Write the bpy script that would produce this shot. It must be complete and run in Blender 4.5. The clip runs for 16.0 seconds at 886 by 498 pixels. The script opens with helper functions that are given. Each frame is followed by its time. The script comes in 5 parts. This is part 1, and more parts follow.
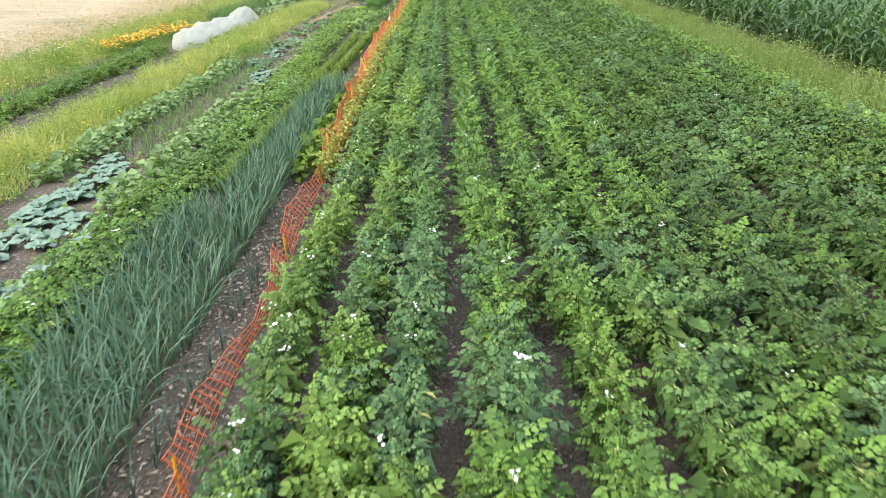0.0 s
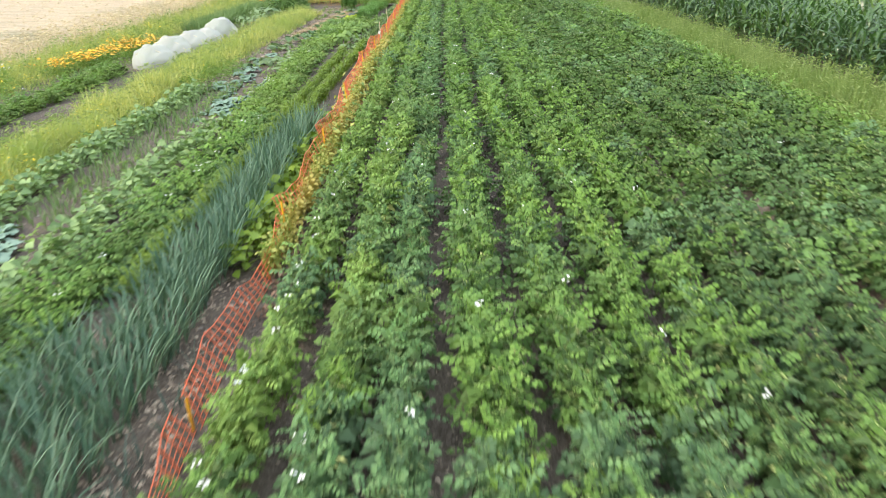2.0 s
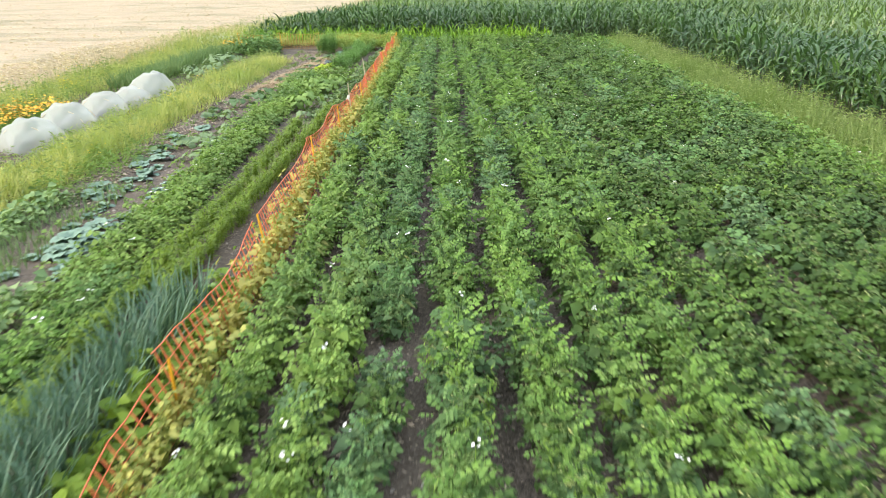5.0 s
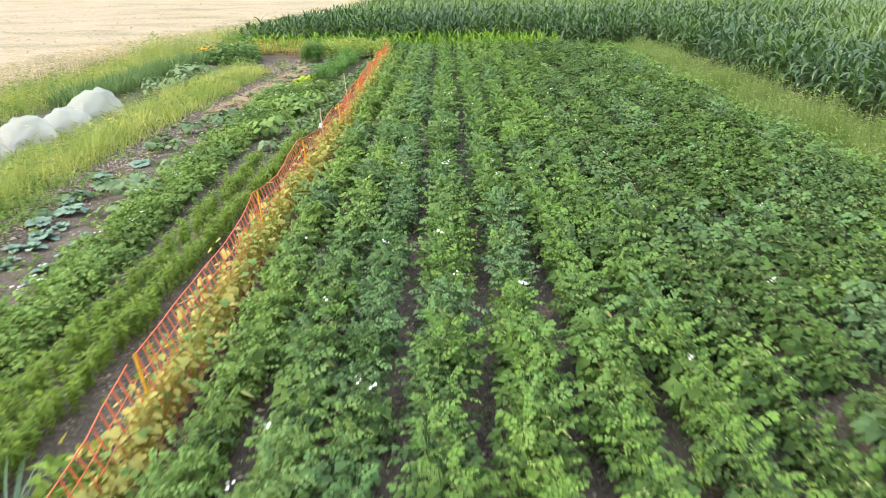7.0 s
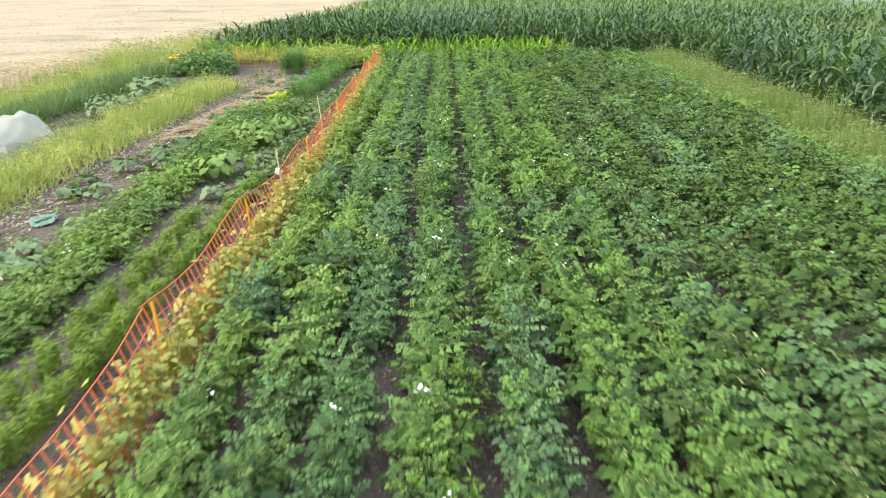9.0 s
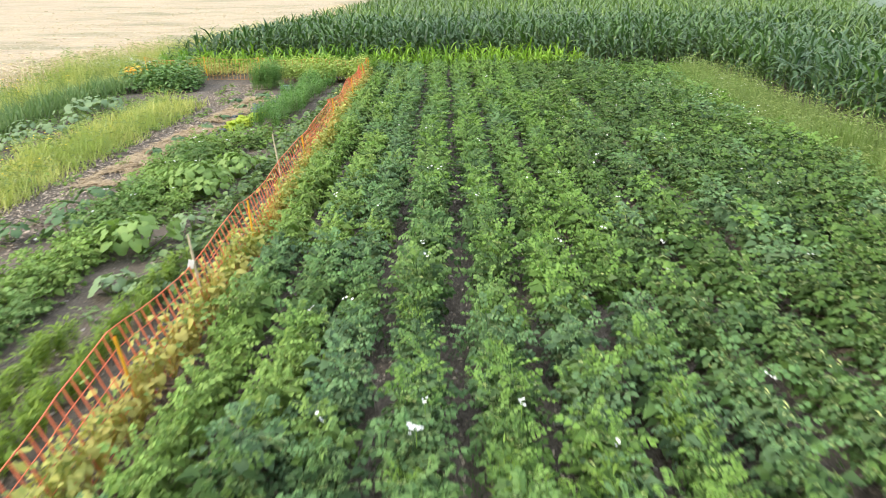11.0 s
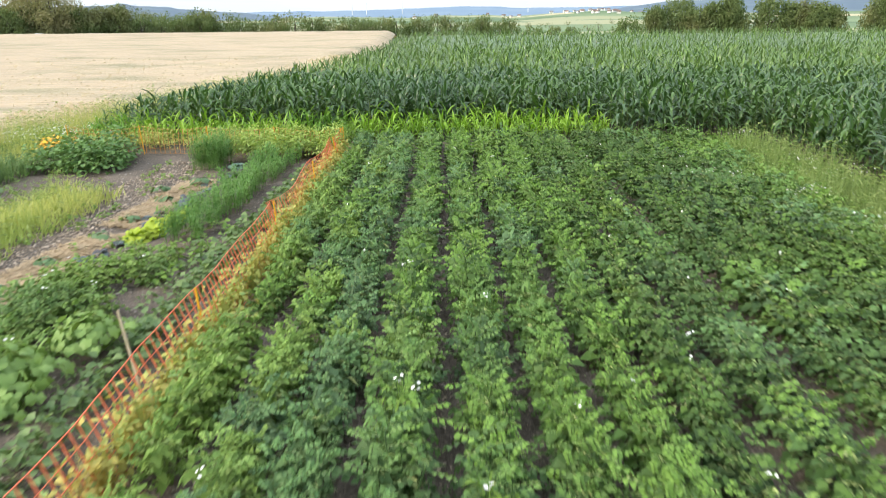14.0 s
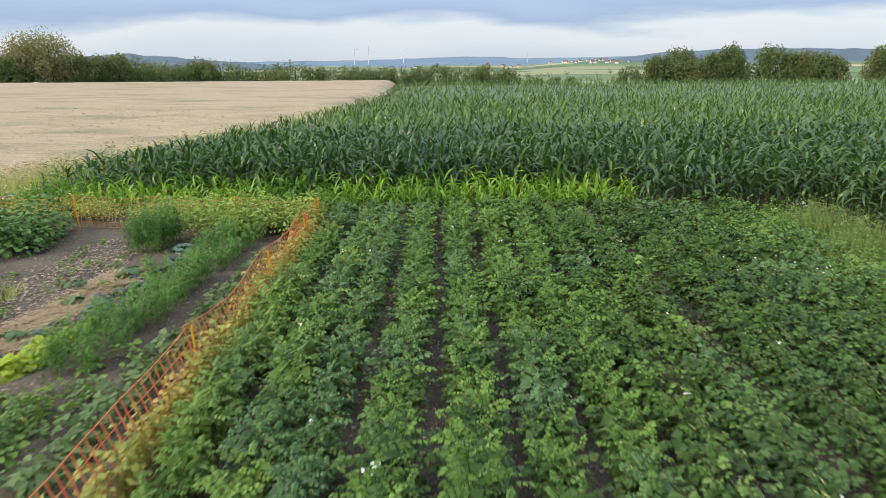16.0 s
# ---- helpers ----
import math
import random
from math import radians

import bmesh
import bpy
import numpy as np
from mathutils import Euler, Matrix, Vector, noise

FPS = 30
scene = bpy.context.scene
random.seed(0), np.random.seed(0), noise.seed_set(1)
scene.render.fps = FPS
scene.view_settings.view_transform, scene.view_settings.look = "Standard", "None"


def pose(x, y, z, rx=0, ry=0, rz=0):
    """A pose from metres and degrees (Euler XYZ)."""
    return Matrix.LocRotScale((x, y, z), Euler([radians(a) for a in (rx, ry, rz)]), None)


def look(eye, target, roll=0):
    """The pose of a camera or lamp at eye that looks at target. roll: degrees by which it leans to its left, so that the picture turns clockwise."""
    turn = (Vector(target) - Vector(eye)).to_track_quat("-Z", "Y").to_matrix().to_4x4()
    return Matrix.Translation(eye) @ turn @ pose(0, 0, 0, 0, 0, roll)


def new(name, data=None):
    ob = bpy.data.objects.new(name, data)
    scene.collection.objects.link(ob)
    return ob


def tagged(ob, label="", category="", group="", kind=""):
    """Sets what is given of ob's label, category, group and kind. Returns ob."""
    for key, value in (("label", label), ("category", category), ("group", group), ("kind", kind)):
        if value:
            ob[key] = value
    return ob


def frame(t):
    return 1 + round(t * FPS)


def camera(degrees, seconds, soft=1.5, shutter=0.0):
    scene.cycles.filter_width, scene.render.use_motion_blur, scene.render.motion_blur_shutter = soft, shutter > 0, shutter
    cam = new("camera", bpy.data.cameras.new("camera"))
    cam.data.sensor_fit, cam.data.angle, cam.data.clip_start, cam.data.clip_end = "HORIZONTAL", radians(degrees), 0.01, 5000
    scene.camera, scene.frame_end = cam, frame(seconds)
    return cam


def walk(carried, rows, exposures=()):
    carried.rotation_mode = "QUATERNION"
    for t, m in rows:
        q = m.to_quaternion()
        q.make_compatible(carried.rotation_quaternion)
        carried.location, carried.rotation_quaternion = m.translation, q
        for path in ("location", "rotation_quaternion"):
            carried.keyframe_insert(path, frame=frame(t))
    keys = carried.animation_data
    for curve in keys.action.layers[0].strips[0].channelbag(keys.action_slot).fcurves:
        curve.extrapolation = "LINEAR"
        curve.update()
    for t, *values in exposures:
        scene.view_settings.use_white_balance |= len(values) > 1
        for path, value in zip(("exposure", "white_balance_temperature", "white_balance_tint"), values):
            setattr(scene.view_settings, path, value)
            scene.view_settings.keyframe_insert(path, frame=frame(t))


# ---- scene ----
cam = camera(64.6, 16.0, soft=0.55, shutter=0.7)
METRES, EYE, TILT, LEAN, TURN = 28.0, 3.4, 0.0, 0.0, -1.0
ROWS = [
    (0.0, 0.0, 0.0, 0.0, -0.28, -24.27, 0.63),
    (0.5, 0.0008, 0.0168, 0.0003, -0.27, -24.27, 0.63),
    (1.0, 0.0017, 0.0388, 0.0006, -0.26, -24.28, 0.61),
    (1.5, 0.0031, 0.0704, 0.0011, -0.26, -24.3, 0.61),
    (2.0, 0.0045, 0.1075, 0.0017, -0.26, -24.16, 0.62),
    (2.5, 0.006, 0.1473, 0.0021, -0.25, -22.93, 0.61),
    (3.0, 0.0078, 0.1883, 0.0022, -0.24, -22.04, 0.6),
    (3.5, 0.0094, 0.2286, 0.0023, -0.24, -21.9, 0.61),
    (4.0, 0.011, 0.2668, 0.0024, -0.23, -21.89, 0.63),
    (6.5, 0.0166, 0.4277, 0.0008, -0.21, -21.88, 0.58),
    (7.0, 0.0176, 0.4564, 0.0006, -0.21, -21.89, 0.58),
    (7.5, 0.0185, 0.4848, 0.0003, -0.2, -21.88, 0.57),
    (8.0, 0.0195, 0.5134, 0.0002, -0.19, -21.89, 0.56),
    (8.5, 0.0207, 0.5427, 0.0001, -0.17, -21.88, 0.56),
    (9.0, 0.0218, 0.5726, -0.0, -0.18, -21.9, 0.54),
    (11.5, 0.0276, 0.7265, 0.0005, -0.15, -21.95, 0.56),
    (12.0, 0.0288, 0.7572, 0.0005, -0.14, -21.95, 0.56),
    (12.5, 0.03, 0.7879, 0.0008, -0.14, -21.94, 0.56),
    (13.0, 0.0309, 0.8168, 0.001, -0.14, -21.1, 0.54),
    (13.5, 0.0319, 0.8476, 0.0009, -0.14, -19.78, 0.51),
    (14.0, 0.0329, 0.8782, 0.0011, -0.13, -18.45, 0.51),
    (14.5, 0.0338, 0.9085, 0.001, -0.11, -17.12, 0.47),
    (15.0, 0.0345, 0.9392, 0.0011, -0.11, -15.82, 0.42),
    (15.5, 0.0356, 0.9694, 0.001, -0.08, -14.91, 0.43),
    (16.0, 0.0365, 0.9993, 0.0009, -0.07, -14.71, 0.41),
]
walk(cam, [(t, pose(0, 0, EYE, TILT, LEAN, TURN) @ pose(METRES * x, METRES * y, METRES * z, 90 + pitch, roll, yaw)) for t, x, y, z, yaw, pitch, roll in ROWS],
     [(0, 0.50), (13, 0.50), (14.2, 0.32), (15, 0.0), (16, -0.22)])

# ---- light ----
SUN_UP, SUN_ROUND = 30.0, -112.0          # degrees above the horizon, degrees clockwise from +y
world = bpy.data.worlds.new("sky")
scene.world = world
world.use_nodes = True


def sky_nodes(tree):
    n, l = tree.nodes, tree.links
    n.clear()
    out = n.new("ShaderNodeOutputWorld")
    back = n.new("ShaderNodeBackground")
    back.inputs["Strength"].default_value = 0.115
    sky = n.new("ShaderNodeTexSky")
    sky.sky_type = "NISHITA"
    sky.sun_disc = False
    sky.sun_elevation, sky.sun_rotation = radians(SUN_UP), radians(SUN_ROUND)
    # layered evening cloud, stretched along the horizon
    tc = n.new("ShaderNodeTexCoord")
    mp = n.new("ShaderNodeMapping")
    mp.inputs["Scale"].default_value = (1.5, 1.5, 8.0)
    mp.inputs["Location"].default_value = (0.35, 0.2, 0.12)
    l.new(tc.outputs["Generated"], mp.inputs["Vector"])
    nz = n.new("ShaderNodeTexNoise")
    nz.inputs["Scale"].default_value = 1.6
    nz.inputs["Detail"].default_value = 7
    nz.inputs["Roughness"].default_value = 0.52
    l.new(mp.outputs[0], nz.inputs["Vector"])
    # pale near the horizon, a broken grey-blue deck above, uneven towards its edge
    sep = n.new("ShaderNodeSeparateXYZ")
    l.new(tc.outputs["Generated"], sep.inputs[0])
    edge = n.new("ShaderNodeMath")
    edge.operation = "MULTIPLY_ADD"
    l.new(nz.outputs["Fac"], edge.inputs[0])
    edge.inputs[1].default_value = 0.13
    l.new(sep.outputs["Z"], edge.inputs[2])
    ramp = n.new("ShaderNodeValToRGB")
    e = ramp.color_ramp.elements
    e[0].position, e[0].color = 0.07, (7.2, 8.1, 9.2, 1)
    e[1].position, e[1].color = 0.108, (8.7, 9.2, 9.8, 1)
    for p, c in ((0.128, (4.0, 5.4, 7.8, 1)), (0.145, (4.7, 6.2, 8.6, 1)), (0.165, (3.9, 5.3, 7.7, 1)), (0.19, (5.6, 7.0, 9.0, 1)), (0.3, (5.4, 6.2, 7.5, 1)), (1.0, (7.0, 7.6, 8.4, 1))):
        el = e.new(p)
        el.color = c
    l.new(edge.outputs[0], ramp.inputs["Fac"])
    mix = n.new("ShaderNodeMix")
    mix.data_type = "RGBA"
    mix.inputs["Factor"].default_value = 0.86
    l.new(sky.outputs[0], mix.inputs["A"])
    l.new(ramp.outputs[0], mix.inputs["B"])
    # an overcast sky is brighter overhead than at the horizon
    up = n.new("ShaderNodeMapRange")
    up.inputs["From Max"].default_value = 0.9
    up.inputs["To Min"].default_value, up.inputs["To Max"].default_value = 0.96, 1.95
    l.new(sep.outputs["Z"], up.inputs["Value"])
    gain = n.new("ShaderNodeVectorMath")
    gain.operation = "SCALE"
    l.new(mix.outputs["Result"], gain.inputs[0])
    l.new(up.outputs[0], gain.inputs["Scale"])
    l.new(gain.outputs[0], back.inputs["Color"])
    l.new(back.outputs[0], out.inputs["Surface"])


sky_nodes(world.node_tree)
sun_data = bpy.data.lights.new("sun", "SUN")
sun_data.energy, sun_data.angle, sun_data.color = 3.85, radians(18), (1.0, 0.88, 0.70)
sun = new("sun", sun_data)
a, b = radians(SUN_ROUND), radians(SUN_UP)
sun.matrix_world = look((math.sin(a) * math.cos(b) * 50, math.cos(a) * math.cos(b) * 50, math.sin(b) * 50), (0, 0, 0))

# ---- materials ----
def shader(name):
    m = bpy.data.materials.new(name)
    m.use_nodes = True
    t = m.node_tree
    return m, t, t.nodes, t.links, t.nodes["Principled BSDF"], t.nodes["Material Output"]


def tex(n, l, kind, scale, detail=3.0, stretch=(1, 1, 1)):
    """A noise in the world's metres."""
    geo = n.new("ShaderNodeNewGeometry")
    mp = n.new("ShaderNodeMapping")
    mp.inputs["Scale"].default_value = stretch
    l.new(geo.outputs["Position"], mp.inputs["Vector"])
    t = n.new("ShaderNodeTexVoronoi" if kind == "cells" else "ShaderNodeTexNoise")
    t.inputs["Scale"].default_value = scale
    if kind != "cells":
        t.inputs["Detail"].default_value = detail
    l.new(mp.outputs[0], t.inputs["Vector"])
    return t


def blend(n, l, fac, a, b, mode="MIX"):
    m = n.new("ShaderNodeMix")
    m.data_type, m.blend_type = "RGBA", mode
    if isinstance(fac, (int, float)):
        m.inputs["Factor"].default_value = fac
    else:
        l.new(fac, m.inputs["Factor"])
    for key, v in (("A", a), ("B", b)):
        if isinstance(v, tuple):
            m.inputs[key].default_value = (*v, 1)
        else:
            l.new(v, m.inputs[key])
    return m.outputs["Result"]


def spread(n, l, value, low, high):
    r = n.new("ShaderNodeMapRange")
    r.inputs["From Min"].default_value, r.inputs["From Max"].default_value = low, high
    l.new(value, r.inputs["Value"])
    return r.outputs[0]


def foliage(name, dark, light, patch=None, rough=0.45, through_light=0.3, patch_size=0.5, gloss=0.38, downy=0.0, clump=0.0):
    """Leaf: differs from leaf to leaf, from plant to plant (clump) and in patches over the ground."""
    m, t, n, l, bsdf, out = shader(name)
    geo = n.new("ShaderNodeNewGeometry")
    col = blend(n, l, geo.outputs["Random Per Island"], dark, light)
    if patch:
        nz = tex(n, l, "noise", patch_size, 2)
        col = blend(n, l, spread(n, l, nz.outputs["Fac"], 0.46, 0.64), col, patch)
    if clump:
        nz = tex(n, l, "noise", 2.4, 2)
        tone = n.new("ShaderNodeMapRange")
        tone.inputs["From Min"].default_value, tone.inputs["From Max"].default_value = 0.3, 0.7
        tone.inputs["To Min"].default_value, tone.inputs["To Max"].default_value = 1 - clump, 1 + clump
        l.new(nz.outputs["Fac"], tone.inputs["Value"])
        up = n.new("ShaderNodeVectorMath")
        up.operation = "SCALE"
        l.new(col, up.inputs[0])
        l.new(tone.outputs[0], up.inputs["Scale"])
        col = up.outputs[0]
    fine = tex(n, l, "noise", 60.0, 2)
    hsv = n.new("ShaderNodeHueSaturation")
    l.new(spread(n, l, fine.outputs["Fac"], -1.2, 1.6), hsv.inputs["Fac"])
    hsv.inputs["Value"].default_value = 1.35
    l.new(col, hsv.inputs["Color"])
    col = hsv.outputs[0]
    l.new(col, bsdf.inputs["Base Color"])
    bsdf.inputs["Roughness"].default_value = rough
    bsdf.inputs["Specular IOR Level"].default_value = gloss
    bsdf.inputs["Sheen Weight"].default_value, bsdf.inputs["Sheen Roughness"].default_value = downy, 0.4
    bsdf.inputs["Sheen Tint"].default_value = (0.86, 1.0, 0.45, 1)
    if through_light:
        tr = n.new("ShaderNodeBsdfTranslucent")
        l.new(blend(n, l, 0.5, col, (0.9, 1.0, 0.25), "MULTIPLY"), tr.inputs["Color"])
        ms = n.new("ShaderNodeMixShader")
        ms.inputs[0].default_value = through_light
        l.new(bsdf.outputs[0], ms.inputs[1])
        l.new(tr.outputs[0], ms.inputs[2])
        l.new(ms.outputs[0], out.inputs["Surface"])
    return m


def plain(name, colour, rough=0.6, vary=0.25, scale=30.0, metal=0.0):
    m, t, n, l, bsdf, out = shader(name)
    nz = tex(n, l, "noise", scale, 4)
    c2 = tuple(c * (1 - vary) for c in colour)
    l.new(blend(n, l, spread(n, l, nz.outputs["Fac"], 0.3, 0.7), colour, c2), bsdf.inputs["Base Color"])
    bsdf.inputs["Roughness"].default_value, bsdf.inputs["Metallic"].default_value = rough, metal
    return m


M_POTATO = foliage("potato_leaf", (0.051, 0.104, 0.020), (0.081, 0.152, 0.029), (0.053, 0.104, 0.039), rough=0.58, gloss=0.26, patch_size=0.55, through_light=0.2, downy=0.48, clump=0.22)
M_POTATO_D = foliage("potato_leaf_dark", (0.032, 0.072, 0.013), (0.051, 0.103, 0.021), (0.039, 0.079, 0.028), rough=0.58, gloss=0.26, patch_size=0.4, through_light=0.2, downy=0.42, clump=0.25)
M_ONION = foliage("onion_leaf", (0.099, 0.180, 0.063), (0.189, 0.279, 0.099), None, 0.5, 0.2)
M_POTATO_B = foliage("potato_leaf_blue", (0.053, 0.102, 0.044), (0.080, 0.141, 0.064), (0.062, 0.119, 0.036), rough=0.58, gloss=0.26, patch_size=0.6, through_light=0.2, downy=0.52, clump=0.2)
M_POTATO_Y = foliage("potato_leaf_light", (0.086, 0.152, 0.024), (0.131, 0.210, 0.038), (0.078, 0.139, 0.035), rough=0.58, gloss=0.26, patch_size=0.6, through_light=0.22, downy=0.52, clump=0.2)
M_LEEK = foliage("leek_leaf", (0.054, 0.116, 0.074), (0.145, 0.232, 0.150), None, 0.5, 0.18, gloss=0.3, downy=0.1)
M_LEEK_SMALL = foliage("blue_leek_leaf", (0.045, 0.090, 0.072), (0.11, 0.17, 0.14), None, 0.5, 0.18, gloss=0.3)
# top leaves: pale young growth, lightened further as if catching the light
M_POTATO_TOP = foliage("young_lit_potato_leaf", (0.110, 0.209, 0.037), (0.159, 0.278, 0.055), (0.105, 0.194, 0.059), rough=0.58, gloss=0.26, patch_size=0.6, through_light=0.26, downy=0.60, clump=0.2)
M_CARROT = foliage("carrot_leaf", (0.081, 0.154, 0.013), (0.193, 0.283, 0.027), None, 0.55, 0.3, downy=0.22)
M_DILL = foliage("dill_leaf", (0.076, 0.180, 0.038), (0.161, 0.306, 0.074), None, 0.6, 0.35, gloss=0.3, downy=0.22)
M_BEAN = foliage("bean_leaf", (0.120, 0.205, 0.075), (0.245, 0.345, 0.140), None, 0.5, 0.3, downy=0.25)
M_MARROW = foliage("marrow_leaf", (0.117, 0.209, 0.047), (0.217, 0.326, 0.091), None, 0.55, 0.3, downy=0.22)
M_CABBAGE = foliage("cabbage_leaf", (0.108, 0.183, 0.136), (0.224, 0.319, 0.237), None, 0.45, 0.12)
M_LETTUCE = foliage("lettuce_leaf", (0.24, 0.33, 0.03), (0.44, 0.52, 0.06), None, 0.5, 0.35)
M_VINE = foliage("vine_leaf", (0.185, 0.244, 0.050), (0.456, 0.428, 0.118), (0.399, 0.330, 0.089), 0.6, 0.3, 1.1, downy=0.2)
M_GRASS = foliage("grass_blade", (0.113, 0.181, 0.049), (0.249, 0.320, 0.107), (0.145, 0.221, 0.053), 0.6, 0.35, 0.4, downy=0.22)
M_SEED = foliage("grass_seed_head", (0.225, 0.300, 0.110), (0.35, 0.415, 0.175), None, 0.7, 0.3)
M_GRASS_Y = foliage("dry_grass_blade", (0.27, 0.322, 0.080), (0.57, 0.56, 0.21), (0.29, 0.365, 0.10), 0.6, 0.35, 0.5, downy=0.22)
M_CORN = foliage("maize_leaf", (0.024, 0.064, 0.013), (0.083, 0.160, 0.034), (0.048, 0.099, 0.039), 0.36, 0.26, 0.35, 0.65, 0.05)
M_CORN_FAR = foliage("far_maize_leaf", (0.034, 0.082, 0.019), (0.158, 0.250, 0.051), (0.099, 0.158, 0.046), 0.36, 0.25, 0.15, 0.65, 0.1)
M_CORN_Y = foliage("young_maize_leaf", (0.155, 0.287, 0.030), (0.287, 0.454, 0.057), (0.115, 0.236, 0.034), 0.45, 0.35, 0.5)
M_STALK = foliage("maize_stalk", (0.06, 0.11, 0.03), (0.12, 0.17, 0.05), None, 0.5, 0.0)
M_WEED = foliage("weed_leaf", (0.095, 0.190, 0.032), (0.195, 0.305, 0.060), (0.15, 0.24, 0.045), 0.55, 0.3, downy=0.22)
M_BUSH = foliage("bush_leaf", (0.070, 0.145, 0.040), (0.150, 0.260, 0.072), None, 0.5, 0.25, downy=0.22)


def wheat_material():
    m = foliage("wheat_ear", (0.49, 0.375, 0.235), (0.65, 0.53, 0.355), (0.52, 0.415, 0.265), 0.75, 0.2, 0.12, 0.15, 0.3)
    t = m.node_tree
    n, l, bsdf = t.nodes, t.links, t.nodes["Principled BSDF"]
    old = bsdf.inputs["Base Color"].links[0].from_socket
    bsdf.inputs["Sheen Tint"].default_value = (1.0, 0.88, 0.70, 1)
    rows = tex(n, l, "noise", 1.0, 5, (0.5, 5.0, 1))
    ears = tex(n, l, "noise", 9.0, 4)
    col = blend(n, l, spread(n, l, rows.outputs["Fac"], 0.38, 0.70), old, (0.36, 0.285, 0.20))
    weedy = tex(n, l, "noise", 0.22, 5, (0.6, 1.6, 1))
    col = blend(n, l, spread(n, l, weedy.outputs["Fac"], 0.50, 0.68), col, (0.25, 0.235, 0.125))
    col = blend(n, l, spread(n, l, ears.outputs["Fac"], 0.52, 0.70), col, (0.62, 0.535, 0.40))
    l.new(col, bsdf.inputs["Base Color"])
    bump = n.new("ShaderNodeBump")
    bump.inputs["Strength"].default_value, bump.inputs["Distance"].default_value = 0.7, 0.15
    l.new(ears.outputs["Fac"], bump.inputs["Height"])
    l.new(bump.outputs[0], bsdf.inputs["Normal"])
    return m


M_WHEAT = wheat_material()
M_EAR = foliage("wheat_head", (0.48, 0.40, 0.28), (0.68, 0.58, 0.43), None, 0.75, 0.25, gloss=0.15)
M_PETAL = plain("white_petal", (0.82, 0.82, 0.78), 0.6, 0.08)
M_ORANGE = plain("orange_petal", (0.88, 0.47, 0.03), 0.6, 0.25, 8)
M_YELLOW = plain("yellow_petal", (0.85, 0.62, 0.03), 0.6, 0.2)
M_NET = plain("orange_net_cord", (0.82, 0.195, 0.085), 0.5, 0.25)
M_NET_OLD = plain("faded_net_cord", (0.62, 0.30, 0.09), 0.6, 0.3)
M_FLEECE = foliage("garden_fleece", (0.54, 0.56, 0.59), (0.62, 0.64, 0.66), None, 0.5, 0.35)
fleece_nodes = M_FLEECE.node_tree
clear = fleece_nodes.nodes.new("ShaderNodeBsdfTransparent")
veil = fleece_nodes.nodes.new("ShaderNodeMixShader")
veil.inputs[0].default_value = 0.55
fleece_nodes.links.new(fleece_nodes.nodes["Material Output"].inputs["Surface"].links[0].from_socket, veil.inputs[1])
fleece_nodes.links.new(clear.outputs[0], veil.inputs[2])
fleece_nodes.links.new(veil.outputs[0], fleece_nodes.nodes["Material Output"].inputs["Surface"])
M_POST = plain("yellow_post", (0.84, 0.42, 0.025), 0.4, 0.15)
M_CANE = plain("bamboo", (0.66, 0.55, 0.37), 0.6, 0.3, 25)
M_TREE = foliage("tree_leaf", (0.101, 0.138, 0.050), (0.158, 0.202, 0.079), (0.169, 0.178, 0.078), 0.7, 0.35, 0.12, 0.2)
M_OAK = foliage("oak_leaf", (0.203, 0.201, 0.099), (0.286, 0.273, 0.137), (0.261, 0.231, 0.121), 0.7, 0.35, 0.12, 0.2)
M_BARK = plain("bark", (0.13, 0.10, 0.075), 0.9, 0.5, 6)
M_STRAW = foliage("straw", (0.262, 0.193, 0.114), (0.423, 0.329, 0.211), None, 0.7, 0.1)
# far woods and hills: distance haze mixed into the base colours as blue
M_WOOD_HAZE = foliage("hazed_far_wood", (0.077, 0.112, 0.147), (0.077, 0.112, 0.147), (0.100, 0.140, 0.163), 0.9, 0.0, 0.012)
M_HILL_HAZE = foliage("hazed_far_hill", (0.125, 0.185, 0.255), (0.125, 0.185, 0.255), (0.15, 0.21, 0.27), 0.9, 0.0, 0.004)
M_WALL = plain("plaster_wall", (0.78, 0.76, 0.72), 0.8, 0.1, 0.3)
M_ROOF = plain("roof_tile", (0.20, 0.14, 0.12), 0.8, 0.3, 0.5)
M_ROOF_GREY = plain("grey_roof_tile", (0.22, 0.22, 0.23), 0.8, 0.3, 0.5)
M_STONE = plain("pebble", (0.36, 0.32, 0.28), 0.8, 0.4, 14)


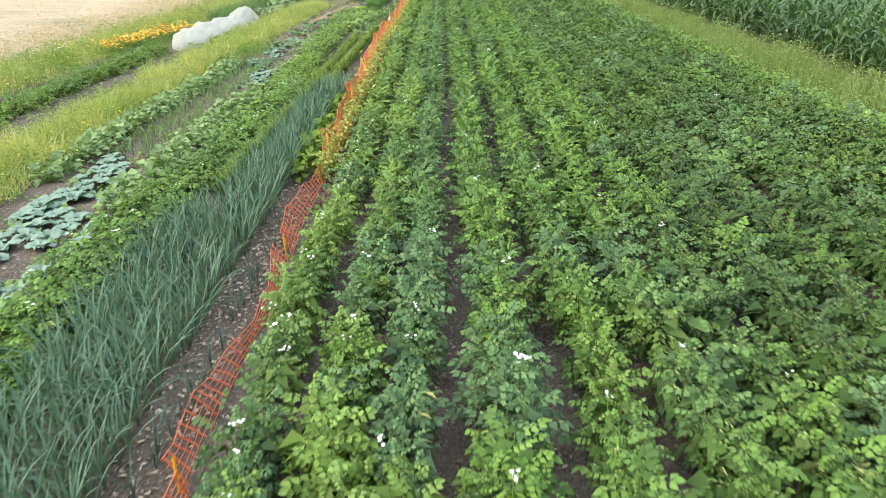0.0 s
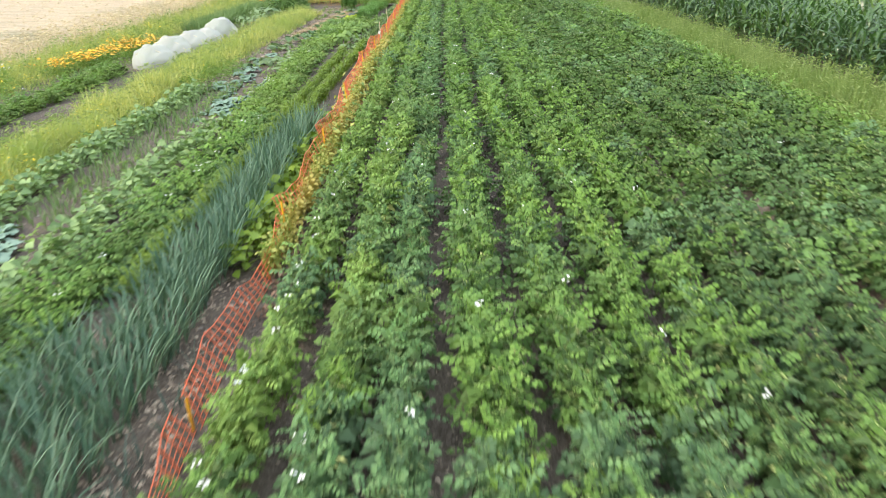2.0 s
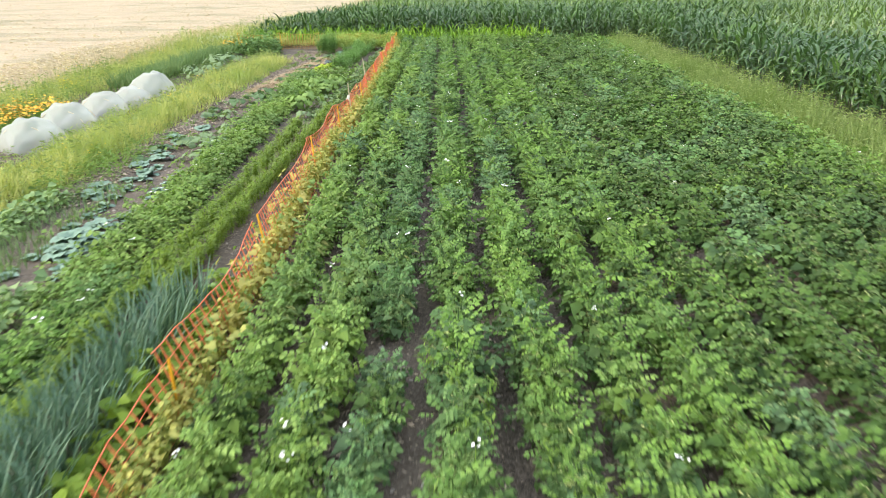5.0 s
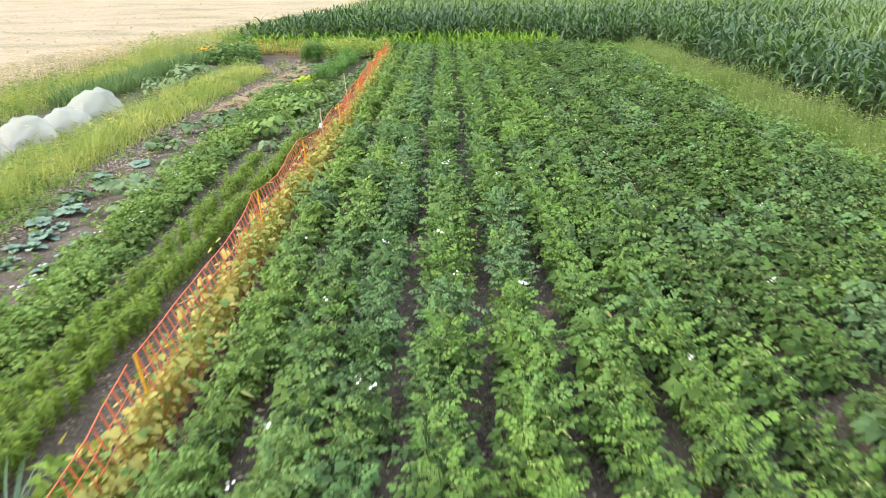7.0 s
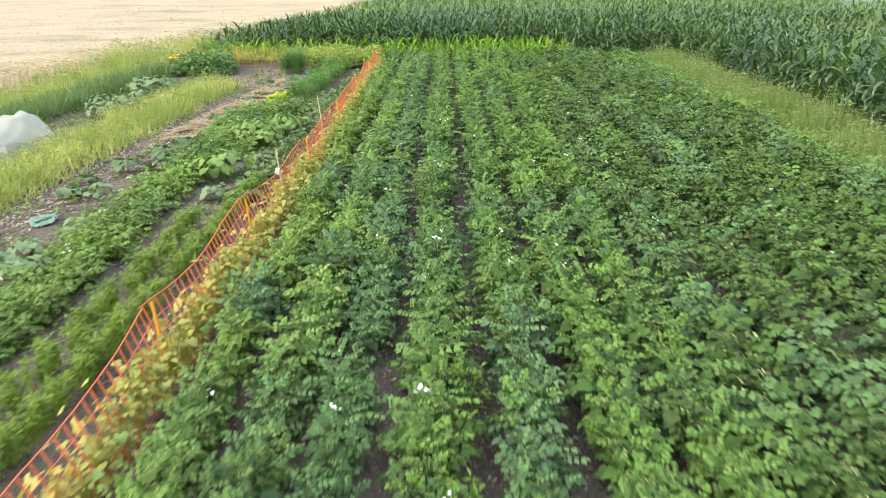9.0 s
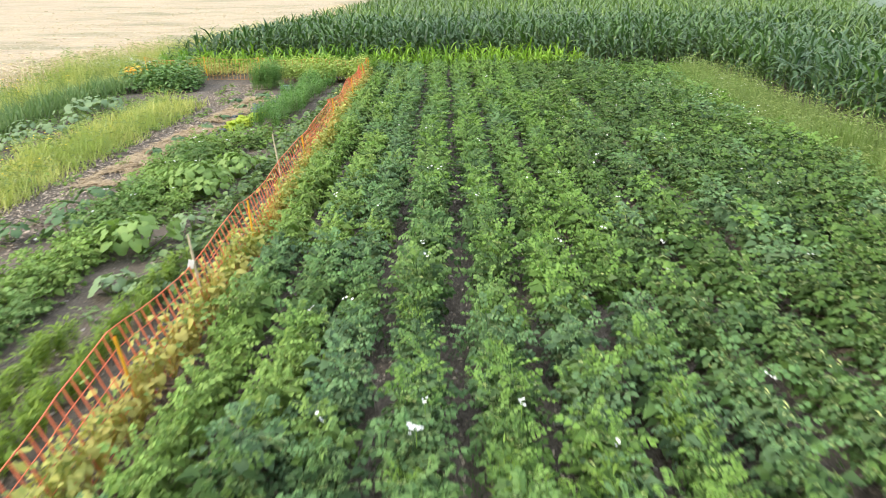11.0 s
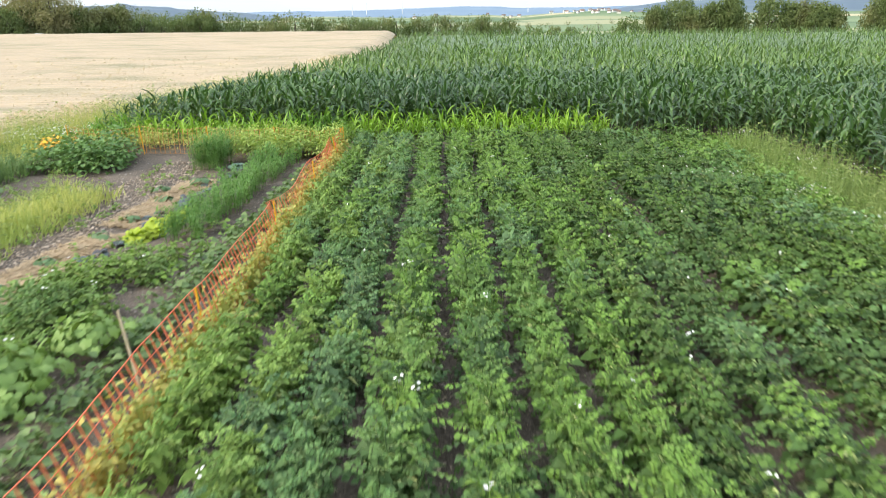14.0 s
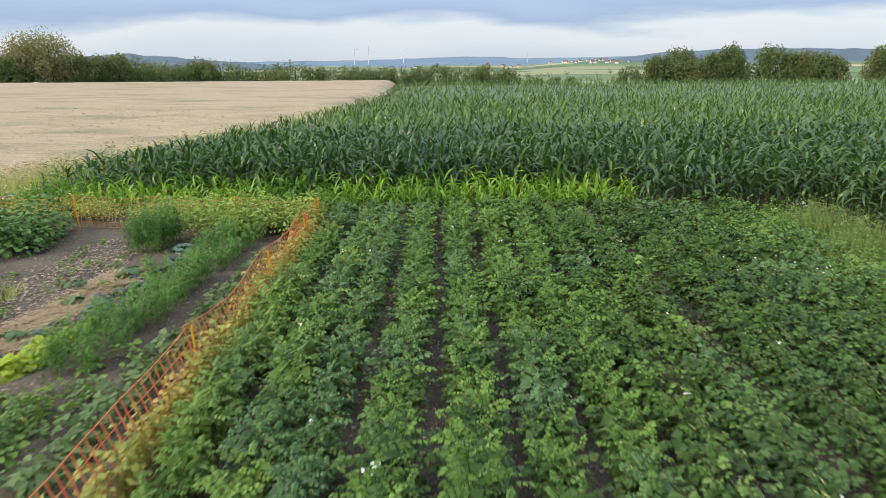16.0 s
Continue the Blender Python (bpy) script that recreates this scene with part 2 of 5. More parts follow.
def soil_material():
    m, t, n, l, bsdf, out = shader("soil")
    big = tex(n, l, "noise", 1.2, 5)
    small = tex(n, l, "noise", 28.0, 6)
    chips = tex(n, l, "cells", 22.0)
    crumbs = tex(n, l, "cells", 55.0)
    bare = tex(n, l, "noise", 0.7, 3)
    col = blend(n, l, spread(n, l, big.outputs["Fac"], 0.35, 0.65), (0.034, 0.026, 0.018), (0.112, 0.088, 0.065))
    col = blend(n, l, spread(n, l, small.outputs["Fac"], 0.45, 0.75), col, (0.172, 0.140, 0.108))
    for cells in (chips, crumbs):
        warp = tex(n, l, "noise", 30.0, 3)
        push = n.new("ShaderNodeVectorMath")
        push.operation = "MULTIPLY_ADD"
        l.new(warp.outputs["Color"], push.inputs[0])
        push.inputs[1].default_value = (0.09, 0.09, 0.09)
        l.new(cells.inputs["Vector"].links[0].from_socket, push.inputs[2])
        l.new(push.outputs[0], cells.inputs["Vector"])
    tone = n.new("ShaderNodeSeparateColor")
    l.new(chips.outputs["Color"], tone.inputs[0])
    stone = blend(n, l, tone.outputs[0], (0.050, 0.036, 0.026), (0.52, 0.42, 0.32))
    col = blend(n, l, spread(n, l, crumbs.outputs["Distance"], 0.42, 0.25), col, (0.150, 0.124, 0.098))
    some = n.new("ShaderNodeMath")
    some.operation = "MULTIPLY"
    l.new(spread(n, l, chips.outputs["Distance"], 0.34, 0.26), some.inputs[0])
    few = n.new("ShaderNodeMath")
    few.operation = "MULTIPLY"
    l.new(spread(n, l, bare.outputs["Fac"], 0.30, 0.62), few.inputs[0])
    l.new(spread(n, l, tone.outputs[1], 0.35, 0.75), few.inputs[1])
    l.new(few.outputs[0], some.inputs[1])
    col = blend(n, l, some.outputs[0], col, stone)
    # beyond the garden: farmland in broad patches
    geo = n.new("ShaderNodeNewGeometry")
    far = n.new("ShaderNodeVectorMath")
    far.operation = "LENGTH"
    l.new(geo.outputs["Position"], far.inputs[0])
    fields = tex(n, l, "cells", 0.006, stretch=(0.55, 1.2, 1))
    crop = n.new("ShaderNodeValToRGB")
    for el, p, c in ((crop.color_ramp.elements[0], 0.0, (0.07, 0.13, 0.05, 1)), (crop.color_ramp.elements[1], 1.0, (0.42, 0.37, 0.22, 1))):
        el.position, el.color = p, c
    mid = crop.color_ramp.elements.new(0.5)
    mid.color = (0.16, 0.22, 0.10, 1)
    sep = n.new("ShaderNodeSeparateColor")
    l.new(fields.outputs["Color"], sep.inputs[0])
    l.new(sep.outputs[0], crop.inputs["Fac"])
    col = blend(n, l, spread(n, l, far.outputs["Value"], 90.0, 140.0), col, crop.outputs["Color"])
    l.new(col, bsdf.inputs["Base Color"])
    bsdf.inputs["Roughness"].default_value = 0.92
    bump = n.new("ShaderNodeBump")
    bump.inputs["Strength"].default_value, bump.inputs["Distance"].default_value = 0.8, 0.03
    l.new(small.outputs["Fac"], bump.inputs["Height"])
    l.new(bump.outputs[0], bsdf.inputs["Normal"])
    return m


M_SOIL = soil_material()

# ---- mesh tools ----
rng = np.random.default_rng(7)


def mesh_of(name, pieces, materials, smooth=True):
    """A mesh out of (verts, quads, material index) arrays."""
    vs, fs, ms, at = [], [], [], 0
    for v, f, k in pieces:
        vs.append(v)
        fs.append(f + at)
        ms.append(np.full(len(f), k))
        at += len(v)
    v, f, k = np.concatenate(vs), np.concatenate(fs), np.concatenate(ms)
    me = bpy.data.meshes.new(name)
    me.vertices.add(len(v))
    me.vertices.foreach_set("co", v.astype(np.float32).ravel())
    me.loops.add(f.size)
    me.loops.foreach_set("vertex_index", f.astype(np.int32).ravel())
    me.polygons.add(len(f))
    me.polygons.foreach_set("loop_start", np.arange(0, f.size, 4, dtype=np.int32))
    me.polygons.foreach_set("loop_total", np.full(len(f), 4, dtype=np.int32))
    me.polygons.foreach_set("material_index", k.astype(np.int32))
    me.polygons.foreach_set("use_smooth", np.full(len(f), smooth))
    for m in materials:
        me.materials.append(m)
    me.update(calc_edges=True)
    return me


def spin(az, tilt, roll):
    """Rotations that point +y along azimuth az, raised by tilt, rolled round itself (arrays, radians)."""
    ca, sa, ct, st, cr, sr = np.cos(az), np.sin(az), np.cos(tilt), np.sin(tilt), np.cos(roll), np.sin(roll)
    z, o = np.zeros_like(ca), np.ones_like(ca)
    ry = np.stack([np.stack([cr, z, sr], -1), np.stack([z, o, z], -1), np.stack([-sr, z, cr], -1)], -2)
    rx = np.stack([np.stack([o, z, z], -1), np.stack([z, ct, -st], -1), np.stack([z, st, ct], -1)], -2)
    rz = np.stack([np.stack([ca, -sa, z], -1), np.stack([sa, ca, z], -1), np.stack([z, z, o], -1)], -2)
    return rz @ rx @ ry


def strew(form, place, turn, size):
    """Copies of form (verts, quads) at each place, turned and scaled; returns verts and quads."""
    v, f = form
    k = len(place)
    size = np.asarray(size, float)
    size = size[:, None, None] if size.ndim == 1 else size[:, None, :]
    out = np.einsum("kij,knj->kni", turn, v[None] * size) + place[:, None]
    quads = f[None] + (np.arange(k) * len(v))[:, None, None]
    return out.reshape(-1, 3), quads.reshape(-1, 4)


def join(forms):
    at, vs, fs = 0, [], []
    for v, f in forms:
        vs.append(v)
        fs.append(f + at)
        at += len(v)
    return np.concatenate(vs), np.concatenate(fs)


def moved(form, offset=(0, 0, 0), az=0.0, tilt=0.0, roll=0.0, size=1.0):
    return strew(form, np.array([offset], float), spin(np.array([az]), np.array([tilt]), np.array([roll])), np.array([size]))


def leaf_form(length, width, fold=0.25, droop=0.12, shoulder=0.35):
    """A folded leaf of two halves along +y."""
    a, b = shoulder, 0.72
    v = np.array([[0, 0, 0], [0, length, -droop * length],
                  [-width / 2, a * length, fold * width / 2], [-width * 0.36, b * length, fold * width / 3 - droop * length * 0.4],
                  [width / 2, a * length, fold * width / 2], [width * 0.36, b * length, fold * width / 3 - droop * length * 0.4]])
    return v, np.array([[0, 1, 3, 2], [0, 4, 5, 1]])


def kite_form(length, width, fold=0.25, droop=0.2):
    """A small leaflet of one bent face."""
    return (np.array([[0, 0, 0], [width / 2, 0.42 * length, fold * width / 2], [0, length, -droop * length], [-width / 2, 0.42 * length, fold * width / 2]]), np.array([[0, 1, 2, 3]]))


def blade_form(length, width, bend=0.5, parts=4, fold=0.3, start=0.55, tip=0.08):
    """A long arching leaf, folded along its middle, that rises along +z and bends to +y."""
    v, ang, y, z = [], radians(80), 0.0, 0.0
    for i in range(parts + 1):
        s = i / parts
        w = width * (start + (1 - start) * math.sin(min(1, s * 2.2) * math.pi / 2)) * (1 - s ** 3 * (1 - tip)) / 2
        v += [[-w, y - fold * w * math.sin(ang), z + fold * w * math.cos(ang)], [0, y, z], [w, y - fold * w * math.sin(ang), z + fold * w * math.cos(ang)]]
        ang -= bend / parts * (0.5 + 1.2 * s)
        y, z = y + math.cos(ang) * length / parts, z + math.sin(ang) * length / parts
    f = []
    for i in range(parts):
        for j in (0, 1):
            f.append([3 * i + j, 3 * i + j + 1, 3 * i + j + 4, 3 * i + j + 3])
    return np.array(v), np.array(f)


def straw_form(length, width, lean=0.15):
    """A thin upright blade of two quads."""
    v = np.array([[-width / 2, 0, 0], [width / 2, 0, 0], [width * 0.4, lean * length * 0.3, length * 0.55], [-width * 0.4, lean * length * 0.3, length * 0.55],
                  [width * 0.12, lean * length, length], [-width * 0.12, lean * length, length]])
    return v, np.array([[0, 1, 2, 3], [3, 2, 4, 5]])


def tube(points, radius, sides=6, taper=1.0):
    """A bent rod through the points."""
    p = [Vector(q) for q in points]
    v, f = [], []
    for i, q in enumerate(p):
        d = (p[min(i + 1, len(p) - 1)] - p[max(i - 1, 0)]).normalized()
        s = d.cross(Vector((0.31, 0.77, 0.55))).normalized()
        u = d.cross(s)
        r = radius * (1 - (1 - taper) * i / max(1, len(p) - 1))
        for k in range(sides):
            an = 2 * math.pi * k / sides
            w = q + (s * math.cos(an) + u * math.sin(an)) * r
            v.append([w.x, w.y, w.z])
    for i in range(len(p) - 1):
        for k in range(sides):
            k2 = (k + 1) % sides
            f.append([i * sides + k, i * sides + k2, (i + 1) * sides + k2, (i + 1) * sides + k])
    return np.array(v), np.array(f)


def rand(a, b, k):
    return rng.uniform(a, b, k)


def part(name, mesh, parent, label=""):
    ob = new(name, mesh)
    ob.parent = parent
    return tagged(ob, label)


# ---- ground ----
SLOPE = 0.022                            # the rows run a little to the right of +y
ROW_AT = [-0.76, -0.17, 0.32, 0.99, 1.70, 2.36, 2.98, 3.57, 4.25, 5.08, 5.72, 6.36, 7.02, 7.70]   # at y = 26


def row_x(x, y):
    return x + SLOPE * (y - 26)


CREST_TURN = [math.atan((p - 784) / 1240) + 0.019 for p in (-400, 150, 300, 450, 620, 700, 800, 900, 1000, 1120, 1220, 1350, 1480, 1600, 2000)]
CREST_UP = [6, 6, 6, 5, 6, 6, 8, 8, 15, 16, 14, 12, 12, 12, 12]


def bumps(x, y):
    """The height of the ground: ridges under the rows, a valley and hills far off."""
    h = 0.02 * np.sin(x * 5.1 + np.sin(y * 1.7)) * np.sin(y * 3.3 + x) + 0.012 * np.sin(x * 13 + 2.1 * y) * np.sin(y * 11 - x * 3)
    inside = (x > -1.3 + SLOPE * (y - 26)) & (x < 8.4) & (y > -3) & (y < 43.6)
    ridge = np.zeros_like(x)
    for r in ROW_AT:
        ridge = np.maximum(ridge, np.exp(-((x - row_x(r, y)) / 0.2) ** 2))
    h = np.where(inside, h + 0.11 * ridge - 0.03, h)
    far = np.hypot(x, y)
    h = h - 7.0 * np.clip((y - 125) / 220, 0, 1) ** 2 * (3 - 2 * np.clip((y - 125) / 220, 0, 1))
    hill = np.clip((far - 500) / 1500, 0, 1)
    hill = hill * hill * (3 - 2 * hill)
    turn = np.arctan2(x, np.maximum(y, 1))
    crest = np.interp(turn, CREST_TURN, CREST_UP) + 2.5 * np.sin(turn * 37) + 1.5 * np.sin(turn * 83 + 1)
    return h + np.where(y > 0, crest, 10) * hill


def steps(inner_a, inner_b, step, outer):
    near = list(np.arange(inner_a, inner_b + 1e-6, step))
    right, left, d = [], [], step
    p = inner_b
    while p < outer:
        d *= 1.35
        p += min(d, 160)
        right.append(p)
    p, d = inner_a, step
    while p > -outer:
        d *= 1.35
        p -= min(d, 160)
        left.append(p)
    return np.array(left[::-1] + near + right)


def make_ground():
    xs, ys = steps(-9, 9, 0.18, 3000), steps(1, 45, 0.25, 3400)
    gx, gy = np.meshgrid(xs, ys)
    v = np.stack([gx, gy, bumps(gx, gy)], -1).reshape(-1, 3)
    w = len(xs)
    i, j = np.meshgrid(np.arange(w - 1), np.arange(len(ys) - 1))
    q = (j * w + i).ravel()
    f = np.stack([q, q + 1, q + w + 1, q + w], -1)
    ob = new("ground", mesh_of("ground", [(v, f, 0)], [M_SOIL]))
    tagged(ob, "brown stony garden soil with ridges under the crop rows", "ground", kind="structure")


make_ground()


def ground_at(x, y):
    return bumps(np.atleast_1d(np.asarray(x, float)), np.atleast_1d(np.asarray(y, float)))


# ---- forms of leaves ----
def compound_leaf(pairs=3, leaflet=0.058, size=1.0, full=1):
    """A drooping leaf of rounded leaflets: one at the end, the others in pairs."""
    def rib(y):
        return (0, y, -1.5 * y * y)
    out = [moved(leaf_form(leaflet * 1.12, leaflet * 0.80, 0.28, 0.30, 0.42), rib(0.138), 0, -0.30)]
    for i in range(pairs):
        y = 0.132 - 0.036 * i * 3 / pairs
        for q in (-1, 1):
            side = leaf_form(leaflet, leaflet * 0.74, 0.28, 0.28, 0.45) if i < full else kite_form(leaflet * (1.0 - 0.08 * i), leaflet * 0.78, 0.28, 0.3)
            out.append(moved(side, rib(y), -q * (1.0 + 0.12 * i), -0.18, q * 0.15))
    v, f = join(out)
    return v * size, f


LEAF_POTATO = compound_leaf(3, 0.047, 0.90)
LEAF_POTATO_FAR = compound_leaf(2, 0.056, 0.92, 0)
FLOWER = join([moved(leaf_form(0.0135, 0.0125, 0.1, 0.0, 0.6), (0, 0, 0), k * 2 * math.pi / 5, 0.25) for k in range(5)])


def dome_leaves(count, radius, height, form, size=(0.75, 1.2), flat=0.0, low=0.55):
    """Leaves over a bushy mound."""
    u = np.sqrt(rand(0, 1, count))
    phi = rand(0, 2 * np.pi, count)
    r = u * radius
    z = height * (1 - 0.62 * u ** 2.2) * rand(low, 1.0, count)
    place = np.stack([r * np.cos(phi), r * np.sin(phi), z], -1)
    az = phi - np.pi / 2 + rng.normal(0, 0.7, count)
    tilt = (0.75 - 0.95 * u) * (1 - flat) + rng.normal(0, 0.28, count)
    return strew(form, place, spin(az, tilt, rng.normal(0, 0.35, count)), rand(*size, count))


def potato_shoot(height=0.30, leaves=8, far=False):
    """A stem with drooping compound leaves all round it; the youngest on top, paler by age and painted as lit."""
    form = LEAF_POTATO_FAR if far else LEAF_POTATO
    young = 3
    pieces = []
    phi = rand(0, 6.28, 6)
    low = strew(kite_form(0.115, 0.095, 0.3, 0.3), np.stack([0 * phi, 0 * phi, rand(0.2, 0.8, 6) * height], -1), spin(phi, rng.normal(0.0, 0.3, 6), rng.normal(0, 0.3, 6)), rand(0.7, 1.0, 6))
    for k, i in ((0, np.arange(leaves - young)), (1, np.arange(leaves - young, leaves))):
        s = (i + 0.5) / leaves
        place = np.stack([0.02 * np.sin(s * 2), np.zeros(len(i)), height * (0.30 + 0.70 * s)], -1)
        tilt = -0.30 + 1.05 * s + rng.normal(0, 0.24, len(i))
        v, f = strew(form, place, spin(i * 2.4 + rand(-0.4, 0.4, len(i)), tilt, rng.normal(0, 0.34, len(i))), np.interp(s, [0, 0.55, 1], [1.0, 1.16, 0.66]) * rand(0.82, 1.15, len(i)))
        pieces.append((v, f, k))
    stem = tube([(0, 0, 0), (0.01, 0, height * 0.5), (0.02, 0, height)], 0.006, 4, 0.6)
    return pieces + [(*stem, 0), (*low, 0)]


def flower_head(count=5):
    """A small truss of white flowers on a stalk."""
    c = np.stack([rng.normal(0, 0.022, count), rng.normal(0, 0.022, count), 0.12 + rng.normal(0, 0.012, count)], -1)
    return [(*tube([(0, 0, 0), (0, 0, 0.12)], 0.003, 4), 0), (*strew(FLOWER, c, spin(rand(0, 6, count), rand(-0.5, 0.5, count), rand(-0.5, 0.5, count)), rand(0.8, 1.2, count)), 1)]


def shoot_poses(count, radius=0.10):
    """Where the shoots of one plant stand, and how they lean."""
    out = []
    for i in range(count):
        phi = 2 * math.pi * i / count + rng.uniform(-0.4, 0.4)
        r = radius * rng.uniform(0.5, 1.2) * (0.2 if i == 0 else 1)
        out.append((0.8 * r * math.cos(phi), r * math.sin(phi), rng.uniform(5, 15), math.degrees(phi), rng.uniform(0.88, 1.12) * (1.16 if i == 0 else 1.06 - 0.26 * abs(math.cos(phi)))))
    return out


def shoot_matrix(x, y, lean, phi, size):
    return pose(x, y, 0, 0, 0, phi) @ pose(0, 0, 0, 0, lean, rng.uniform(0, 360)) @ Matrix.Scale(size, 4)


def potato_plant(count, far=False, radius=0.10, height=0.30, flowers=0):
    """A whole plant joined, for the dense rows."""
    leaves = {0: [], 1: []}
    for x, y, lean, phi, size in shoot_poses(count, radius):
        m = np.array(shoot_matrix(x, y, lean, phi, size))
        for v, f, k in potato_shoot(height * rng.uniform(0.82, 1.12), 8 if far else 10, far)[:2]:
            leaves[k].append((v @ m[:3, :3].T + m[:3, 3], f))
    k = 30
    phi, z = rand(0, 6.28, k), rand(0.12, 0.80, k) * height
    inner = np.stack([rand(0.02, 1.0, k) * radius * np.cos(phi), rand(0.02, 1.0, k) * radius * np.sin(phi), z], -1)
    leaves[0].append(strew(kite_form(0.115, 0.095, 0.3, 0.3), inner, spin(phi - 1.57 + rng.normal(0, 0.5, k), rng.normal(-0.1, 0.35, k), rng.normal(0, 0.3, k)), rand(0.75, 1.15, k)))
    pieces = [(*join(leaves[k]), k) for k in (0, 1)]
    if flowers:
        v, f, k = flower_head(flowers)[1]
        pieces.append((v + np.array([0.05, 0.03, height * 1.0]), f, 2))
    return pieces


def gather(pieces_list, places, turns, sizes):
    """Joined copies of ready plants: one (verts, quads, material) list."""
    out = []
    for kind in range(len(pieces_list)):
        pick = np.nonzero(turns[1] == kind)[0]
        if len(pick) == 0:
            continue
        rot = spin(turns[0][pick], np.zeros(len(pick)), np.zeros(len(pick)))
        for v, f, k in pieces_list[kind]:
            vv, ff = strew((v, f), places[pick], rot, sizes[pick])
            out.append((vv, ff, k))
    return out


# ---- potatoes ----
POTATO_KINDS = (("leafy green potato plant on a soil ridge", M_POTATO), ("light green leafy potato plant on a soil ridge", M_POTATO_Y), ("dull blue-green potato plant on a soil ridge", M_POTATO_B), ("dark green potato plant on a soil ridge", M_POTATO_D))


# top leaf colours: young green plus light on the crests, over darker lower leaves
M_POTATO_TOP_D = foliage("green_young_lit_potato_leaf", (0.058, 0.121, 0.021), (0.089, 0.163, 0.032), (0.060, 0.116, 0.038), rough=0.58, gloss=0.26, patch_size=0.6, through_light=0.24, downy=0.60, clump=0.22)
M_POTATO_TOP_L = foliage("pale_young_lit_potato_leaf", (0.133, 0.228, 0.050), (0.214, 0.327, 0.078), (0.124, 0.214, 0.067), rough=0.58, gloss=0.26, patch_size=0.6, through_light=0.26, downy=0.52, clump=0.18)
M_POTATO_TOP_B = foliage("blue_young_lit_potato_leaf", (0.086, 0.170, 0.067), (0.141, 0.244, 0.101), (0.103, 0.203, 0.065), rough=0.58, gloss=0.26, patch_size=0.6, through_light=0.26, downy=0.52, clump=0.18)
POTATO_TOPS = (M_POTATO_TOP, M_POTATO_TOP_L, M_POTATO_TOP_B, M_POTATO_TOP_D)


def potato_thing(k, shoots, heads, p, size, turn, wide):
    root = new("potato_plant")
    root.matrix_world = pose(*p, 0, 0, turn) @ Matrix.Diagonal((size * wide, size, size * 1.12, 1))
    blooms = rng.random() < 0.07
    tagged(root, POTATO_KINDS[k][0] + (", flowering white" if blooms else ""), "potato plant", "potato rows")
    for x, y, lean, phi, s in shoot_poses(6, 0.135):
        part("shoot", shoots[k][int(rng.integers(0, len(shoots[k])))], root).matrix_basis = shoot_matrix(x, y, lean, phi, s)
    if blooms:
        part("flower_head", heads[int(rng.integers(0, 3))], root, "white flowers").matrix_basis = pose(rng.uniform(-0.08, 0.08), rng.uniform(-0.1, 0.1), 0.30)


ROW_KIND = [1, 1, 2, 0, 0, 0, 0, 3, 3, 3, 3, 3, 3, 0]
ROW_WIDE = [0.92, 1.03, 1.03, 1.18, 1.12, 1.08, 1.06, 1.06, 1.18, 1.18, 1.1, 1.1, 1.1, 1.12]


def blooming(r, y):
    """How often a plant of that row carries flowers."""
    if r == 0:
        return np.where(y < 9, 0.62, np.where(y < 14, 0.25, 0.03))
    if r in (1, 2):
        return np.where(y < 9, 0.26, np.where((y > 12) & (y < 24), 0.2, 0.05))
    return np.full(len(y), 0.05)


